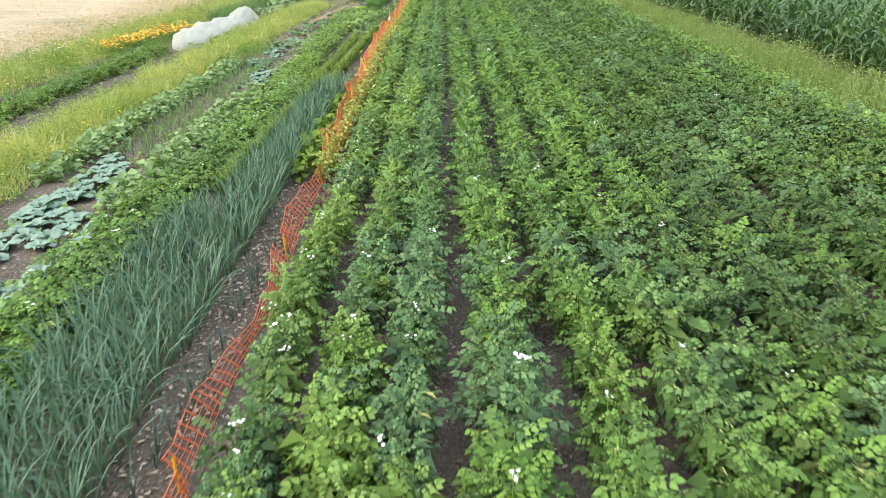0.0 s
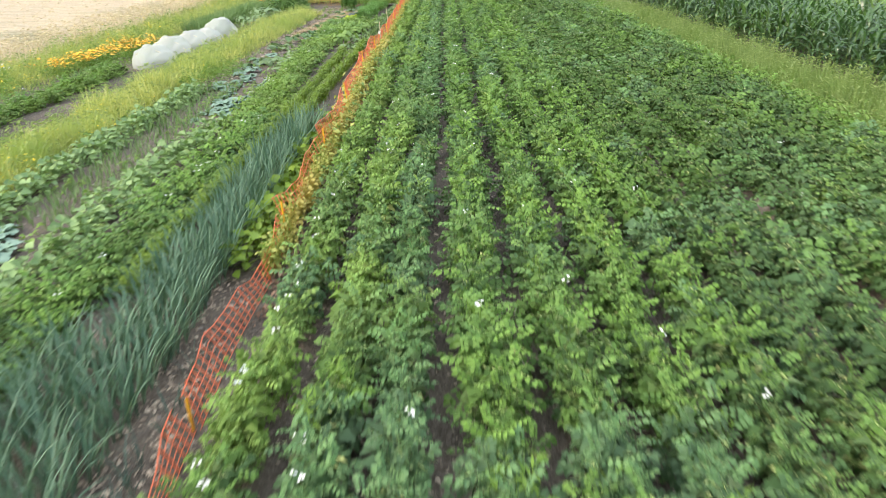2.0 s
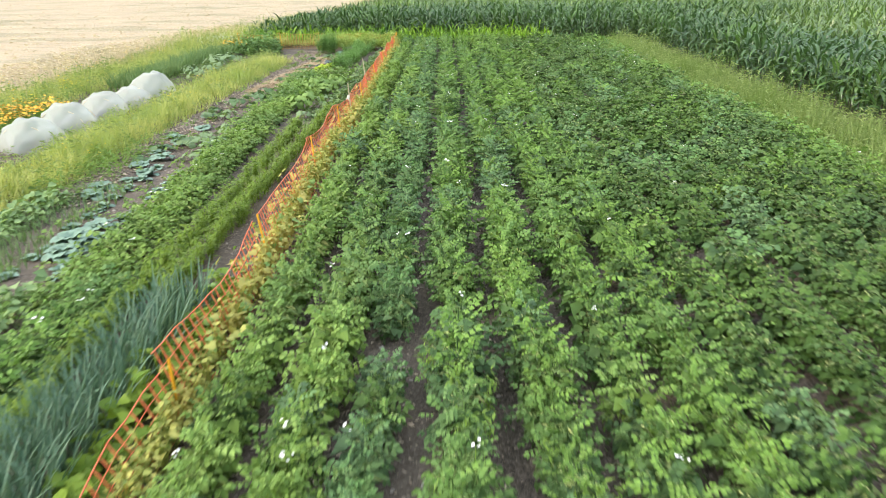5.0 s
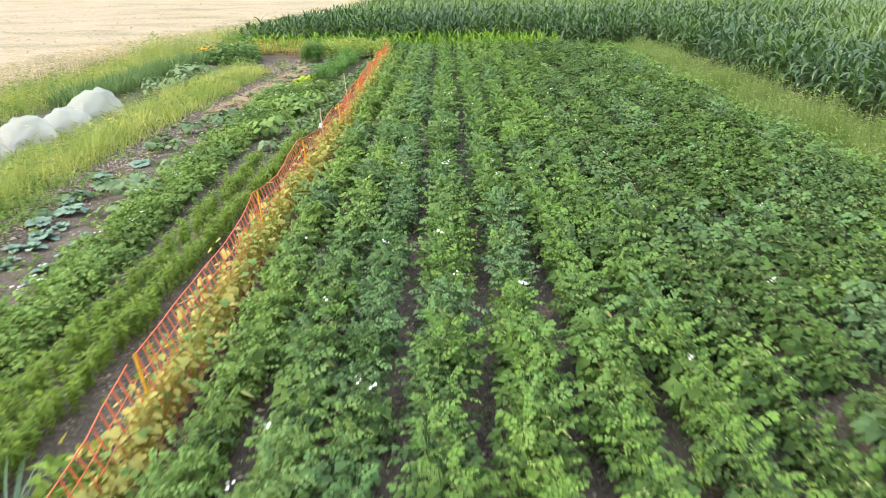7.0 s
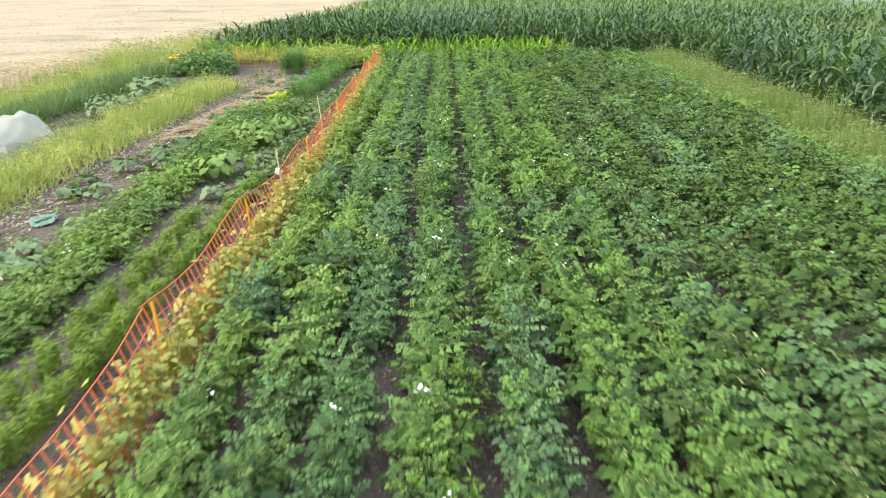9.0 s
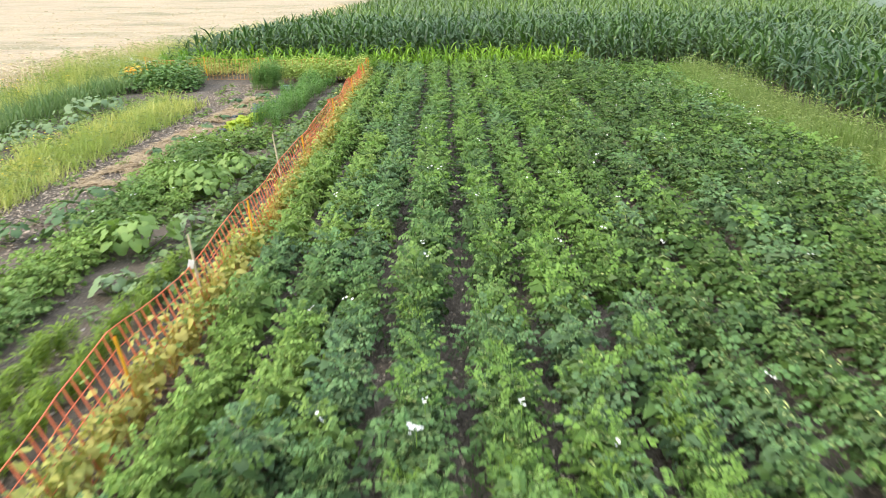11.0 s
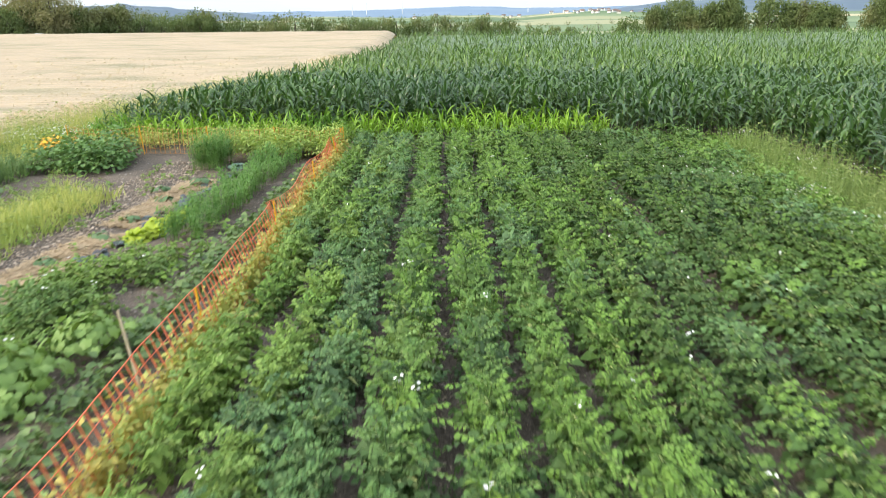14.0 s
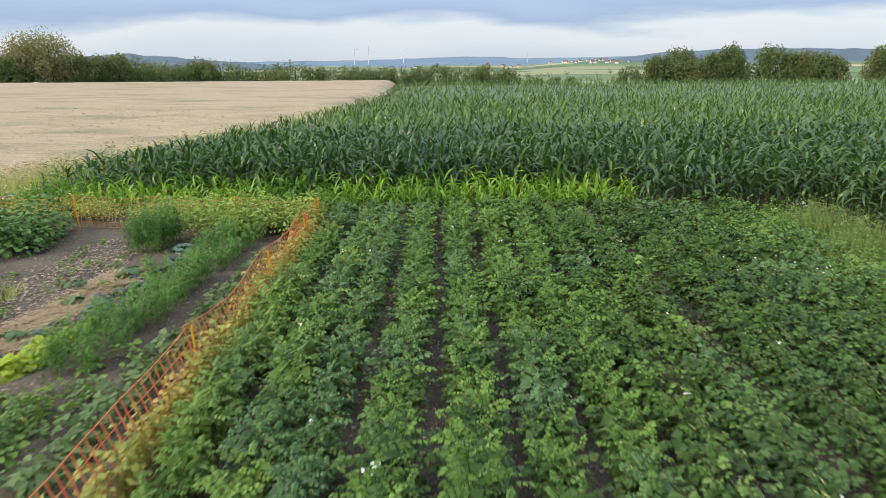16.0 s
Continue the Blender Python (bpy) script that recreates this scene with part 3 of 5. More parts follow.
def potato_rows():
    shoots = [[mesh_of("shoot", potato_shoot(rng.uniform(0.27, 0.36), 10), [m, top]) for i in range(7)] for (_, m), top in zip(POTATO_KINDS, POTATO_TOPS)]
    heads = [mesh_of("flower_head", flower_head(int(rng.integers(4, 8))), [M_WEED, M_PETAL]) for i in range(3)]
    near_forms = [potato_plant(6, radius=0.135, height=rng.uniform(0.27, 0.36)) for i in range(16)]
    far_forms = [potato_plant(5, True, 0.14, rng.uniform(0.27, 0.35)) for i in range(16)]
    for r, x in enumerate(ROW_AT):
        y = np.arange(max(1.6, 0.9 * x), 43.7, 0.29)
        y = y + rand(-0.06, 0.06, len(y))
        # stretches where plants are missing
        hole = np.array([noise.noise(Vector((q * 0.55, r * 7.3, 3.0))) for q in y])
        keep = (rand(0, 1, len(y)) > (0.05 if r == 2 else 0.02)) & (hole > (-0.56 if r == 2 else -0.62 if r in (1, 8) else -0.72))
        y, hole = y[keep], hole[keep]
        xs = row_x(x, y) + rng.normal(0, 0.025, len(y)) + 0.035 * np.sin(y * 0.8 + r)
        size = rand(0.88, 1.16, len(y)) * (1.04 if r == 2 else 1.12) * (1 + 0.18 * hole) * np.interp(y, [7, 13], [1.06, 1.0])
        place = np.stack([xs, y, ground_at(xs, y) - 0.01], -1)
        az = rng.normal(0, 0.3, len(y)) + np.pi * rng.integers(0, 2, len(y))
        # neighbours are alike: the kinds lie in patches
        shade = np.array([noise.noise(Vector((p * 0.9, q * 0.7, 9.0))) for p, q in zip(xs, y)])
        kinds = np.where(shade > (0.12 if r in (1, 2) else 0.34), 2, np.where(shade < -0.40, 0 if r != 3 else 1, ROW_KIND[r]))
        kinds = np.where(rand(0, 1, len(y)) < 0.9, kinds, rng.integers(0, 4, len(y)))
        single = np.full(len(y), r in (3, 4)) & (y > 3.0) & (y < 34)
        broad = ROW_WIDE[r] * np.interp(y, [8, 20], [0.98, 1.06])
        stretch = np.stack([broad, np.ones(len(y)), np.full(len(y), 1.12)], -1)
        for p, s, a, k, w in zip(place[single], size[single], az[single], kinds[single], broad[single]):
            potato_thing(int(k), shoots, heads, p, s, math.degrees(a), w)
        near = (r < 7) | ((y < 9) & (r < 10))
        bloom = rand(0, 1, len(y)) < blooming(r, y)
        for j, (_, m) in enumerate(POTATO_KINDS):
            rest = ~single & (kinds == j)
            if not np.any(rest):
                continue
            pieces = []
            for forms, some in ((near_forms, rest & near), (far_forms, rest & ~near)):
                if np.any(some):
                    pieces += gather(forms, place[some], (az[some], rng.integers(0, len(forms), some.sum())), size[some, None] * stretch[some])
            for p, big in zip(place[rest & bloom], size[rest & bloom]):
                v, f, k = flower_head(int(rng.integers(3, 7)))[1]
                pieces.append((v + p + np.array([rng.uniform(-0.12, 0.12), rng.uniform(-0.1, 0.1), big * rng.uniform(0.27, 0.33)]), f, 2))
            ob = new("potato_row", mesh_of("potato_row", pieces, [m, POTATO_TOPS[j], M_PETAL]))
            tagged(ob, ("dense row of bushy green potato plants", "light green potato plants in a dense row", "dull blue-green potato plants in a dense row", "dark green potato plants in a dense row")[j], "potato row", "potato rows", "stuff")


potato_rows()


# ---- maize ----
def ribbon(form):
    """A blade without its fold, half the faces."""
    v, f = form
    n = len(v) // 3
    keep = np.concatenate([[3 * i, 3 * i + 2] for i in range(n)])
    return v[keep], np.array([[2 * i, 2 * i + 1, 2 * i + 3, 2 * i + 2] for i in range(n - 1)])


def maize_plant(height=1.8, leaves=10, parts=5, stalk=True, wide=0.090):
    pieces = []
    forms = [blade_form(rng.uniform(0.52, 0.76), wide, b, parts, 0.35) for b in (1.0, 1.8, 2.4, 3.0)]
    if not stalk:
        forms = [ribbon(fm) for fm in forms]
    for i in range(leaves):
        s = i / (leaves - 1)
        f = forms[int(rng.integers(0, 4))] if s < 0.8 else forms[int(rng.integers(0, 2))]
        az = np.array([(i % 2) * np.pi + rng.normal(0, 0.4)])
        v, q = strew(f, np.array([[0, 0, height * (0.22 + 0.54 * s)]]), spin(az, np.array([-0.38 + rng.normal(0, 0.12) if s < 0.85 else 0.1]), np.array([rng.normal(0, 0.2)])), np.array([0.8 + 0.35 * math.sin(s * 3.1)]) )
        pieces.append((v, q, 0))
    if stalk:
        pieces.append((*tube([(0, 0, 0), (0, 0, height * 0.4), (0.01, 0, height * 0.8)], 0.014, 5, 0.5), 1))
    return pieces


EDGE_Y = [40, 44, 51, 60, 70, 90, 112, 160]
EDGE_X = [-9.0, -8.6, -6.9, -5.4, -3.9, -2.8, -2.4, -4.0]


def maize_left(y):
    return np.interp(y, EDGE_Y, EDGE_X)


def maize_field():
    tall = [maize_plant(rng.uniform(1.42, 1.6), 9, 4) for i in range(7)]
    thin = [[(v * np.array([1, 1, 1]), q, 0) for v, q, k in maize_plant(1.48, 8, 3, False, 0.085)] for i in range(6)]
    thin_v = [[(*join([(v, q) for v, q, k in t]), 0)] for t in thin]

    def joined(forms):
        return [[(*join([(v, q) for v, q, k in fm if k == kk]), kk) for kk in (0, 1) if any(k == kk for _, _, k in fm)] for fm in forms]
    tall = joined(tall)
    # young yellowish plants along the garden's far end
    blades = [mesh_of("blade", [(*blade_form(rng.uniform(0.38, 0.56), 0.060, b, 4, 0.3), 0)], [M_CORN_Y]) for b in (0.7, 1.2, 1.7, 2.2, 2.8)]
    stalks = [mesh_of("stalk", [(*tube([(0, 0, 0), (0.01, 0, 0.3), (0, 0.01, 0.6)], 0.013, 6, 0.5), 0)], [M_STALK])]

    def young_maize(x, y, size):
        root = new("young_maize_plant")
        root.matrix_world = pose(x, y, ground_at(x, y)[0] - 0.01, 0, 0, rng.uniform(0, 360)) @ Matrix.Scale(size, 4)
        tagged(root, "short yellow-green young maize plant at the field's edge", "maize plant", "young maize at the garden's end")
        part("stalk", stalks[0], root)
        for i in range(7):
            s = i / 6
            b = blades[int(rng.integers(0, 5)) if s < 0.7 else int(rng.integers(0, 2))]
            part("blade", b, root).matrix_basis = pose(0, 0, 0.08 + 0.48 * s, rng.uniform(-13, 4), 0, (i % 2) * 180 + rng.normal(0, 25)) @ Matrix.Scale(0.75 + 0.4 * math.sin(s * 3), 4)
    for x in np.arange(-8.2, 6.4, 0.17):
        if rng.random() < 0.88:
            young_maize(x + rng.normal(0, 0.04), 44.4 + rng.normal(0, 0.16), rng.uniform(0.72, 1.15))
    # the tall field: near bands in full, far off in fewer and larger leaves
    def plant_block(name, xs, ys, forms, mat, size, label):
        place = np.stack([xs, ys, ground_at(xs, ys) - 0.01], -1)
        pieces = gather(forms, place, (rand(0, 6.28, len(xs)), rng.integers(0, len(forms), len(xs))), size)
        ob = new(name, mesh_of(name, pieces, [mat, M_STALK]))
        tagged(ob, label, "maize field", kind="stuff")
    low = joined([maize_plant(rng.uniform(0.75, 0.95), 8, 4, True, 0.075) for i in range(6)])
    for y, big, spacing in ((44.75, 0.58, 0.16), (45.1, 0.72, 0.16), (45.45, 0.92, 0.18)):
        gx = np.arange(-8.4, 6.5, spacing)
        k = len(gx)
        plant_block("young_maize_row", gx + rng.normal(0, 0.05, k), y + rng.normal(0, 0.1, k), low, M_CORN_Y, big * rand(0.8, 1.2, k), "dense row of short yellow-green young maize")
    gx, gy = [], []
    for y in np.arange(45.7, 53, 0.6):
        x = np.arange(maize_left(y), 20, 0.21)
        gx.append(x + rng.normal(0, 0.05, len(x)))
        gy.append(np.full(len(x), y) + rng.normal(0, 0.07, len(x)))
    for x in np.arange(10.2, 13.4, 0.62):
        y = np.arange(8, 45.5, 0.21)
        gx.append(x + 0.012 * (y - 15) + rng.normal(0, 0.05, len(y)))
        gy.append(y + rng.normal(0, 0.05, len(y)))
    for y in np.arange(43.7, 45.5, 0.6):
        x = np.arange(6.6, 10.2, 0.22)
        gx.append(x + rng.normal(0, 0.05, len(x)))
        gy.append(np.full(len(x), y) + rng.normal(0, 0.07, len(x)))
    gx, gy = np.concatenate(gx), np.concatenate(gy)
    behind = (gy > 48.6) | ((gx > 11.8) & (gy < 43))
    plain_leaf = joined([maize_plant(rng.uniform(1.42, 1.6), 9, 4, False) for i in range(6)])
    plant_block("maize_field_inner", gx[behind], gy[behind], plain_leaf, M_CORN, rand(0.88, 1.1, behind.sum()) * np.where(gy[behind] > 45.6, np.interp(gx[behind] - maize_left(gy[behind]), [0, 3.0], [0.72, 1.0]), 1.0), "tall dark green maize behind the first rows")
    gx, gy = gx[~behind], gy[~behind]
    plant_block("maize_field", gx, gy, tall, M_CORN, rand(0.88, 1.1, len(gx)) * np.where(gy > 45.6, np.interp(gx - maize_left(gy), [0, 3.0], [0.72, 1.0]), 1.0), "tall dense dark green maize standing in rows")
    gx, gy = [], []
    for y in np.concatenate([np.arange(53, 76, 0.85), np.arange(76, 122, 1.6)]):
        wide = 0.62 * (y - 20)
        x = np.arange(maize_left(y), min(wide, 75), 0.40 if y < 76 else 0.85)
        gx.append(x + rng.normal(0, 0.12, len(x)))
        gy.append(np.full(len(x), y) + rng.normal(0, 0.2, len(x)))
    for x in np.arange(13.6, 32, 0.75):
        y = np.arange(max(12, x), 58, 0.4)
        gx.append(x + rng.normal(0, 0.1, len(y)))
        gy.append(y + rng.normal(0, 0.1, len(y)))
    gx, gy = np.concatenate(gx), np.concatenate(gy)
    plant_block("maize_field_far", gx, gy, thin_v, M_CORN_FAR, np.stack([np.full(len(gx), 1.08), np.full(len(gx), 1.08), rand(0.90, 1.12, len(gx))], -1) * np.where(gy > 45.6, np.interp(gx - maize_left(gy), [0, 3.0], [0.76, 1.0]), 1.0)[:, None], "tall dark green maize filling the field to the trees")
    # the closed canopy below the leaf tips
    v, f = [], []
    ys = np.arange(50, 123, 1.5)
    for y in ys:
        for s in np.linspace(0, 1, 26):
            x = maize_left(y) + 2.6 + (80 - maize_left(y)) * s ** 1.5
            v.append([x, y, 0.78 + 0.12 * math.sin(x * 2.3 + y) + ground_at(x, y)[0]])
    for j in range(len(ys) - 1):
        for i in range(25):
            f.append([j * 26 + i, j * 26 + i + 1, (j + 1) * 26 + i + 1, (j + 1) * 26 + i])
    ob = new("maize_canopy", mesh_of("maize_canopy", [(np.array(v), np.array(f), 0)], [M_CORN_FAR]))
    tagged(ob, "shaded inner leaves of the maize field", "maize field", kind="stuff")


maize_field()


# ---- wheat ----
def wheat_edge(y):
    return np.interp(y, [0, 20, 30, 40, 47, 51], [-13.0, -12.2, -11.8, -11.4, -10.2, -9.0])


def rise(y):
    """The wheat land climbs a little towards the hedge."""
    return np.interp(y, [55, 150, 162, 170], [0.0, 0.72, 0.8, -0.6])


def wheat_field():
    v, f = [], []
    ys = np.concatenate([np.arange(-5, 60, 1.0), np.arange(60, 170, 4.0)])
    for y in ys:
        right = wheat_edge(y) - 0.3 if y < 51 else maize_left(y) - 0.8
        for s in np.linspace(0, 1, 60):
            x = right - 160 * s ** 2.2
            v.append([x, y, min(1.0, 0.04 + 160 * s ** 2.2 / 1.6) * 0.52 + 0.05 * math.sin(x * 1.3 + 0.7 * y) * math.sin(y * 0.9) + ground_at(x, y)[0] + rise(y) * min(1.0, 0.6 + s * 5)])
    for j in range(len(ys) - 1):
        for i in range(59):
            f.append([j * 60 + i + 1, j * 60 + i, (j + 1) * 60 + i, (j + 1) * 60 + i + 1])
    ob = new("wheat_field", mesh_of("wheat_field", [(np.array(v), np.array(f), 0)], [M_WHEAT]))
    tagged(ob, "ripe pale golden wheat field reaching to the hedge", "wheat field", kind="stuff")
    k = 11000
    y = 8 + 70 * rand(0, 1, k) ** 1.6
    right = np.where(y < 51, wheat_edge(y), maize_left(y) - 0.4)
    x = right - rand(0, 1, k) ** 1.5 * np.where(np.arange(k) < 6000, 10 + 0.55 * y, 2.2) + rng.normal(0.1, 0.15, k)
    form = join([straw_form(0.60, 0.016, 0.10), moved(leaf_form(0.10, 0.035, 0.2, 0.5), (0, 0.06, 0.57), 0, 0.5)])
    big = 1.0 + np.clip((y - 25) / 60, 0, 0.7)
    size = np.stack([big * 1.15, big * 1.3, rand(0.9, 1.10, k)], -1)
    ob = new("wheat_ears", mesh_of("wheat_ears", [(*strew(form, np.stack([x, y, ground_at(x, y) + rise(y)], -1), spin(rand(0, 6.28, k), np.zeros(k), np.zeros(k)), size), 0)], [M_EAR]))
    tagged(ob, "ripe nodding wheat ears on pale stalks", "wheat", kind="stuff")


wheat_field()


# ---- grass ----
def grass_patch(name, label, xs, ys, side, mat, height, width=0.014):
    k = len(xs)
    form = straw_form(1.0, 1.0, 0.3)
    clump = np.array([noise.noise(Vector((p * 1.6, q * 1.1, 5.0))) for p, q in zip(xs, ys)])
    height = height * np.clip(1.0 + 0.9 * clump, 0.3, 1.5) * (1 - 0.7 * np.abs(side) ** 2.5)
    size = np.stack([np.full(k, width), rand(0.4, 1.2, k) * height, rand(0.55, 1.15, k) * height], -1)
    foot, az = np.stack([xs, ys, ground_at(xs, ys) - 0.01], -1), rand(0, 6.28, k)
    pieces = [(*strew(form, foot, spin(az, rng.normal(0, 0.38, k), rng.normal(0, 0.3, k)), size), 0)]
    h = k // 5
    top = foot[:h] + np.stack([np.zeros(h), np.zeros(h), height[:h] * rand(0.85, 1.15, h)], -1)
    pieces.append((*strew(leaf_form(0.10, 0.018, 0.3, 0.5), top, spin(az[:h], rand(0.2, 1.2, h), np.zeros(h)), rand(0.6, 1.2, h)), 1))
    pieces.append((*strew(straw_form(1.0, 0.004, 0.0), foot[:h], spin(az[:h], np.zeros(h), np.zeros(h)), np.stack([np.ones(h), np.ones(h), (top - foot[:h])[:, 2]], -1)), 1))
    ob = new(name, mesh_of(name, pieces, [mat, M_SEED]))
    return tagged(ob, label, "grass", kind="stuff")


def band(k, points, width):
    """k places along a strip whose middle runs through the points (x, y)."""
    y = rand(points[0][1], points[-1][1], k)
    side = 2 * rng.beta(1.6, 1.6, k) - 1
    x = np.interp(y, [p[1] for p in points], [p[0] for p in points]) + side * width / 2
    return x, y, side


grass_patch("grass_verge", "tall pale green grass verge beside the maize", *band(24000, [(9.3, 6), (9.2, 20), (9.2, 33), (9.2, 42)], 2.2), M_GRASS, 0.6)
grass_patch("grass_verge", "loose grass creeping in among the weeds", *band(5000, [(8.1, 8), (8.0, 25), (7.9, 42)], 1.3), M_GRASS, 0.42)
grass_patch("grass_strip", "yellow-green flowering grass strip between the beds", *band(18000, [(-6.95, 5), (-6.65, 15), (-6.3, 28), (-5.7, 38.5)], 1.8), M_GRASS_Y, 0.42, 0.02)
grass_patch("meadow_strip", "tall green and yellow meadow plants beside the wheat", *band(16000, [(-11.2, 8), (-10.8, 30), (-9.6, 44)], 2.8), M_GRASS_Y, 0.5)
grass_patch("wheat_margin", "tall weedy grass between wheat and maize", *band(7500, [(-10.9, 42), (-9.8, 47), (-8.3, 51.5), (-6.6, 60)], 2.2), M_GRASS_Y, 0.75)


# ---- net fence ----
FENCE = [(-1.74, 0.0), (-1.72, 3.66), (-1.68, 7.4), (-1.63, 11.1), (-1.55, 14.3), (-1.46, 17.45), (-1.45, 21.4), (-1.36, 24.4), (-1.18, 27.85), (-1.08, 31.45), (-1.03, 35.05), (-0.94, 38.3), (-0.87, 41.2), (-0.84, 42.5)]


def tall(y):
    """The net hangs lower at its near end."""
    return float(np.interp(y, [8, 11, 17], [0.30, 0.46, 0.74]))


def net_fence(name, line, height, label, wire=None, thick=1.0, lean=0.0):
    root = new(name)
    tagged(root, label, "net fence")
    post = mesh_of("post", [(*tube([(0, 0, 0), (0, 0, 0.3), (0.004, 0, height + 0.04)], 0.013, 6), 0)], [M_POST])
    for x, y in line:
        part("post", post, root, "thin yellow plastic post").matrix_basis = pose(x, y, ground_at(x, y)[0] - 0.02, rng.normal(0, 3), rng.normal(-4, 1.5), 0) @ Matrix.Diagonal((1, 1, tall(y) / height, 1))
    for (x0, y0), (x1, y1) in zip(line[:-1], line[1:]):
        length = math.hypot(x1 - x0, y1 - y0)
        z0, z1 = ground_at(x0, y0)[0], ground_at(x1, y1)[0]
        wires, uprights = [], []
        sway, phase, low = rng.uniform(0.06, 0.13), rng.uniform(0, 6), tall(0.5 * (y0 + y1)) / height

        def at(s, h):
            bow = 4 * s * (1 - s) * h / height
            return (x0 + (x1 - x0) * s + lean * (0.35 - h / height) * (0.4 + 0.6 * low) + (0.03 + 0.1 * (1 - low)) * math.sin(s * 7 + phase) * (0.3 + h), y0 + (y1 - y0) * s, z0 + (z1 - z0) * s + h * low - sway * bow - (0.012 + 0.16 * (1 - low)) * abs(math.sin(s * 14 + phase)) * h / height)
        for h in (0.04, 0.16, 0.29, 0.43, 0.58, height):
            wires.append(tube([at(s, h) for s in np.linspace(0, 1, 13)], (0.004 if h == height else 0.0028) * thick, 4))
        n = int(length / 0.125)
        for i in range(n):
            s = (i + 0.5 + rng.uniform(-0.1, 0.1)) / n
            uprights.append(tube([at(s, 0.04), at(s + 0.004, 0.3), at(s, height)], 0.0056 * thick, 4))
        part("net", mesh_of("net", [(*join(wires), 0), (*join(uprights), 0)], [wire or M_NET]), root, "sagging orange cord netting")


net_fence("net_fence", FENCE, 0.74, "orange cord garden net fence on yellow posts", None, 1.4, 0.20)
net_fence("net_fence", [(-0.86, 42.55), (-2.6, 42.7), (-4.4, 42.9), (-6.2, 43.1), (-8.2, 43.3)], 0.70, "faded orange net fence closing the garden's far end", M_NET_OLD, 1.5)


def cane(x, y, height, lean_x, lean_y, flag=False):
    root = new("bamboo_cane")
    tagged(root, "thin pale bamboo cane" + (" with a white tag" if flag else "") + " beside the net", "garden cane", "bamboo canes")
    root.matrix_world = pose(x, y, ground_at(x, y)[0] - 0.03, lean_x, lean_y, 0)
    rod = [tube([(0, 0, z), (0.002, 0, z + height / 5 - 0.012)], 0.016 - 0.0012 * i, 7) for i, z in enumerate(np.arange(5) * height / 5)]
    rod += [tube([(0.002, 0, z - 0.014), (0.002, 0, z + 0.002)], 0.0185 - 0.0012 * i, 7) for i, z in enumerate(np.arange(1, 5) * height / 5)]
    part("cane", mesh_of("cane", [(*join(rod), 0)], [M_CANE]), root)
    if flag:
        bm = bmesh.new()
        bmesh.ops.create_cube(bm, size=1.0, matrix=pose(-0.03, -0.015, height * 0.68, 8, 20, 0) @ Matrix.Diagonal((0.06, 0.004, 0.11, 1)))
        bmesh.ops.bevel(bm, geom=bm.edges[:], offset=0.0015, segments=1, affect="EDGES")
        me = bpy.data.meshes.new("tag")
        bm.to_mesh(me)
        bm.free()
        me.materials.append(M_PETAL)
        part("tag", me, root, "white plastic tag")


cane(-1.29, 26.05, 1.05, 2, -3, True)
cane(-1.25, 30.2, 1.12, 3, -5)


# ---- strips of vegetables ----
def bed(name, label, category, forms, mats, line, width, pitch, size=(0.85, 1.15), lines=1, kind="stuff", gaps=0.05):
    """A bed of plants set at a pitch along lines."""
    ys, xs = [], []
    for i in range(lines):
        off = 0 if lines == 1 else width * (i / (lines - 1) - 0.5)
        y = np.arange(line[0][1], line[-1][1], pitch)
        y = y + rng.normal(0, pitch * 0.2, len(y))
        y = y[rand(0, 1, len(y)) > gaps]
        xs.append(np.interp(y, [p[1] for p in line], [p[0] for p in line]) + off + rng.normal(0, 0.03, len(y)))
        ys.append(y)
    x, y = np.concatenate(xs), np.concatenate(ys)
    place = np.stack([x, y, ground_at(x, y) - 0.005], -1)
    pieces = gather(forms, place, (rand(0, 6.28, len(x)), rng.integers(0, len(forms), len(x))), rand(*size, len(x)))
    return tagged(new(name, mesh_of(name, pieces, mats)), label, category, kind=kind)


def leek_blade():
    return blade_form(rng.uniform(0.40, 0.68), 0.019, rng.uniform(0.1, 1.3), 5, 0.7, 0.8, 0.15)


def leek_plant():
    return [(*join([moved(leek_blade(), (0, 0, 0), rng.uniform(0, 6.28), rng.normal(0, 0.12)) for i in range(6)]), 0)]


def plume_plant(stems=8, height=0.4, wide=0.13, hairs=22):
    """A soft plume: bent stems with short fine hairs all round."""
    forms = []
    for i in range(stems):
        az, out, tall_stem = rng.uniform(0, 6.28), wide * math.sqrt(rng.random()), height * rng.uniform(0.7, 1.1)
        dx, dy = math.cos(az) * out, math.sin(az) * out
        forms.append(moved(straw_form(tall_stem, 0.006, 0.0), (dx * 0.5, dy * 0.5, 0), az))
        s = rand(0.2, 1.0, hairs)
        place = np.stack([dx * (0.5 + 0.5 * s), dy * (0.5 + 0.5 * s), tall_stem * s], -1)
        forms.append(strew(kite_form(0.075, 0.02, 0.2, 0.35), place, spin(rand(0, 6.28, hairs), rng.normal(0.55, 0.35, hairs), np.zeros(hairs)), rand(0.6, 1.25, hairs)))
    return [(*join(forms), 0)]


def broad_plant(count=18, radius=0.19, height=0.27, leaf=0.115, width=0.9):
    form = leaf_form(leaf, leaf * width, 0.2, 0.3, 0.45)
    v, f = dome_leaves(count, radius, height, form, (0.6, 1.15))
    foot = v[::len(form[0])]
    w = np.array([0.004, 0, 0])
    stalks = np.stack([np.zeros_like(foot) - w, np.zeros_like(foot) + w, foot + w, foot - w], 1).reshape(-1, 3)
    return [(*join([(v, f), (stalks, np.arange(4 * len(foot)).reshape(-1, 4))]), 0)]


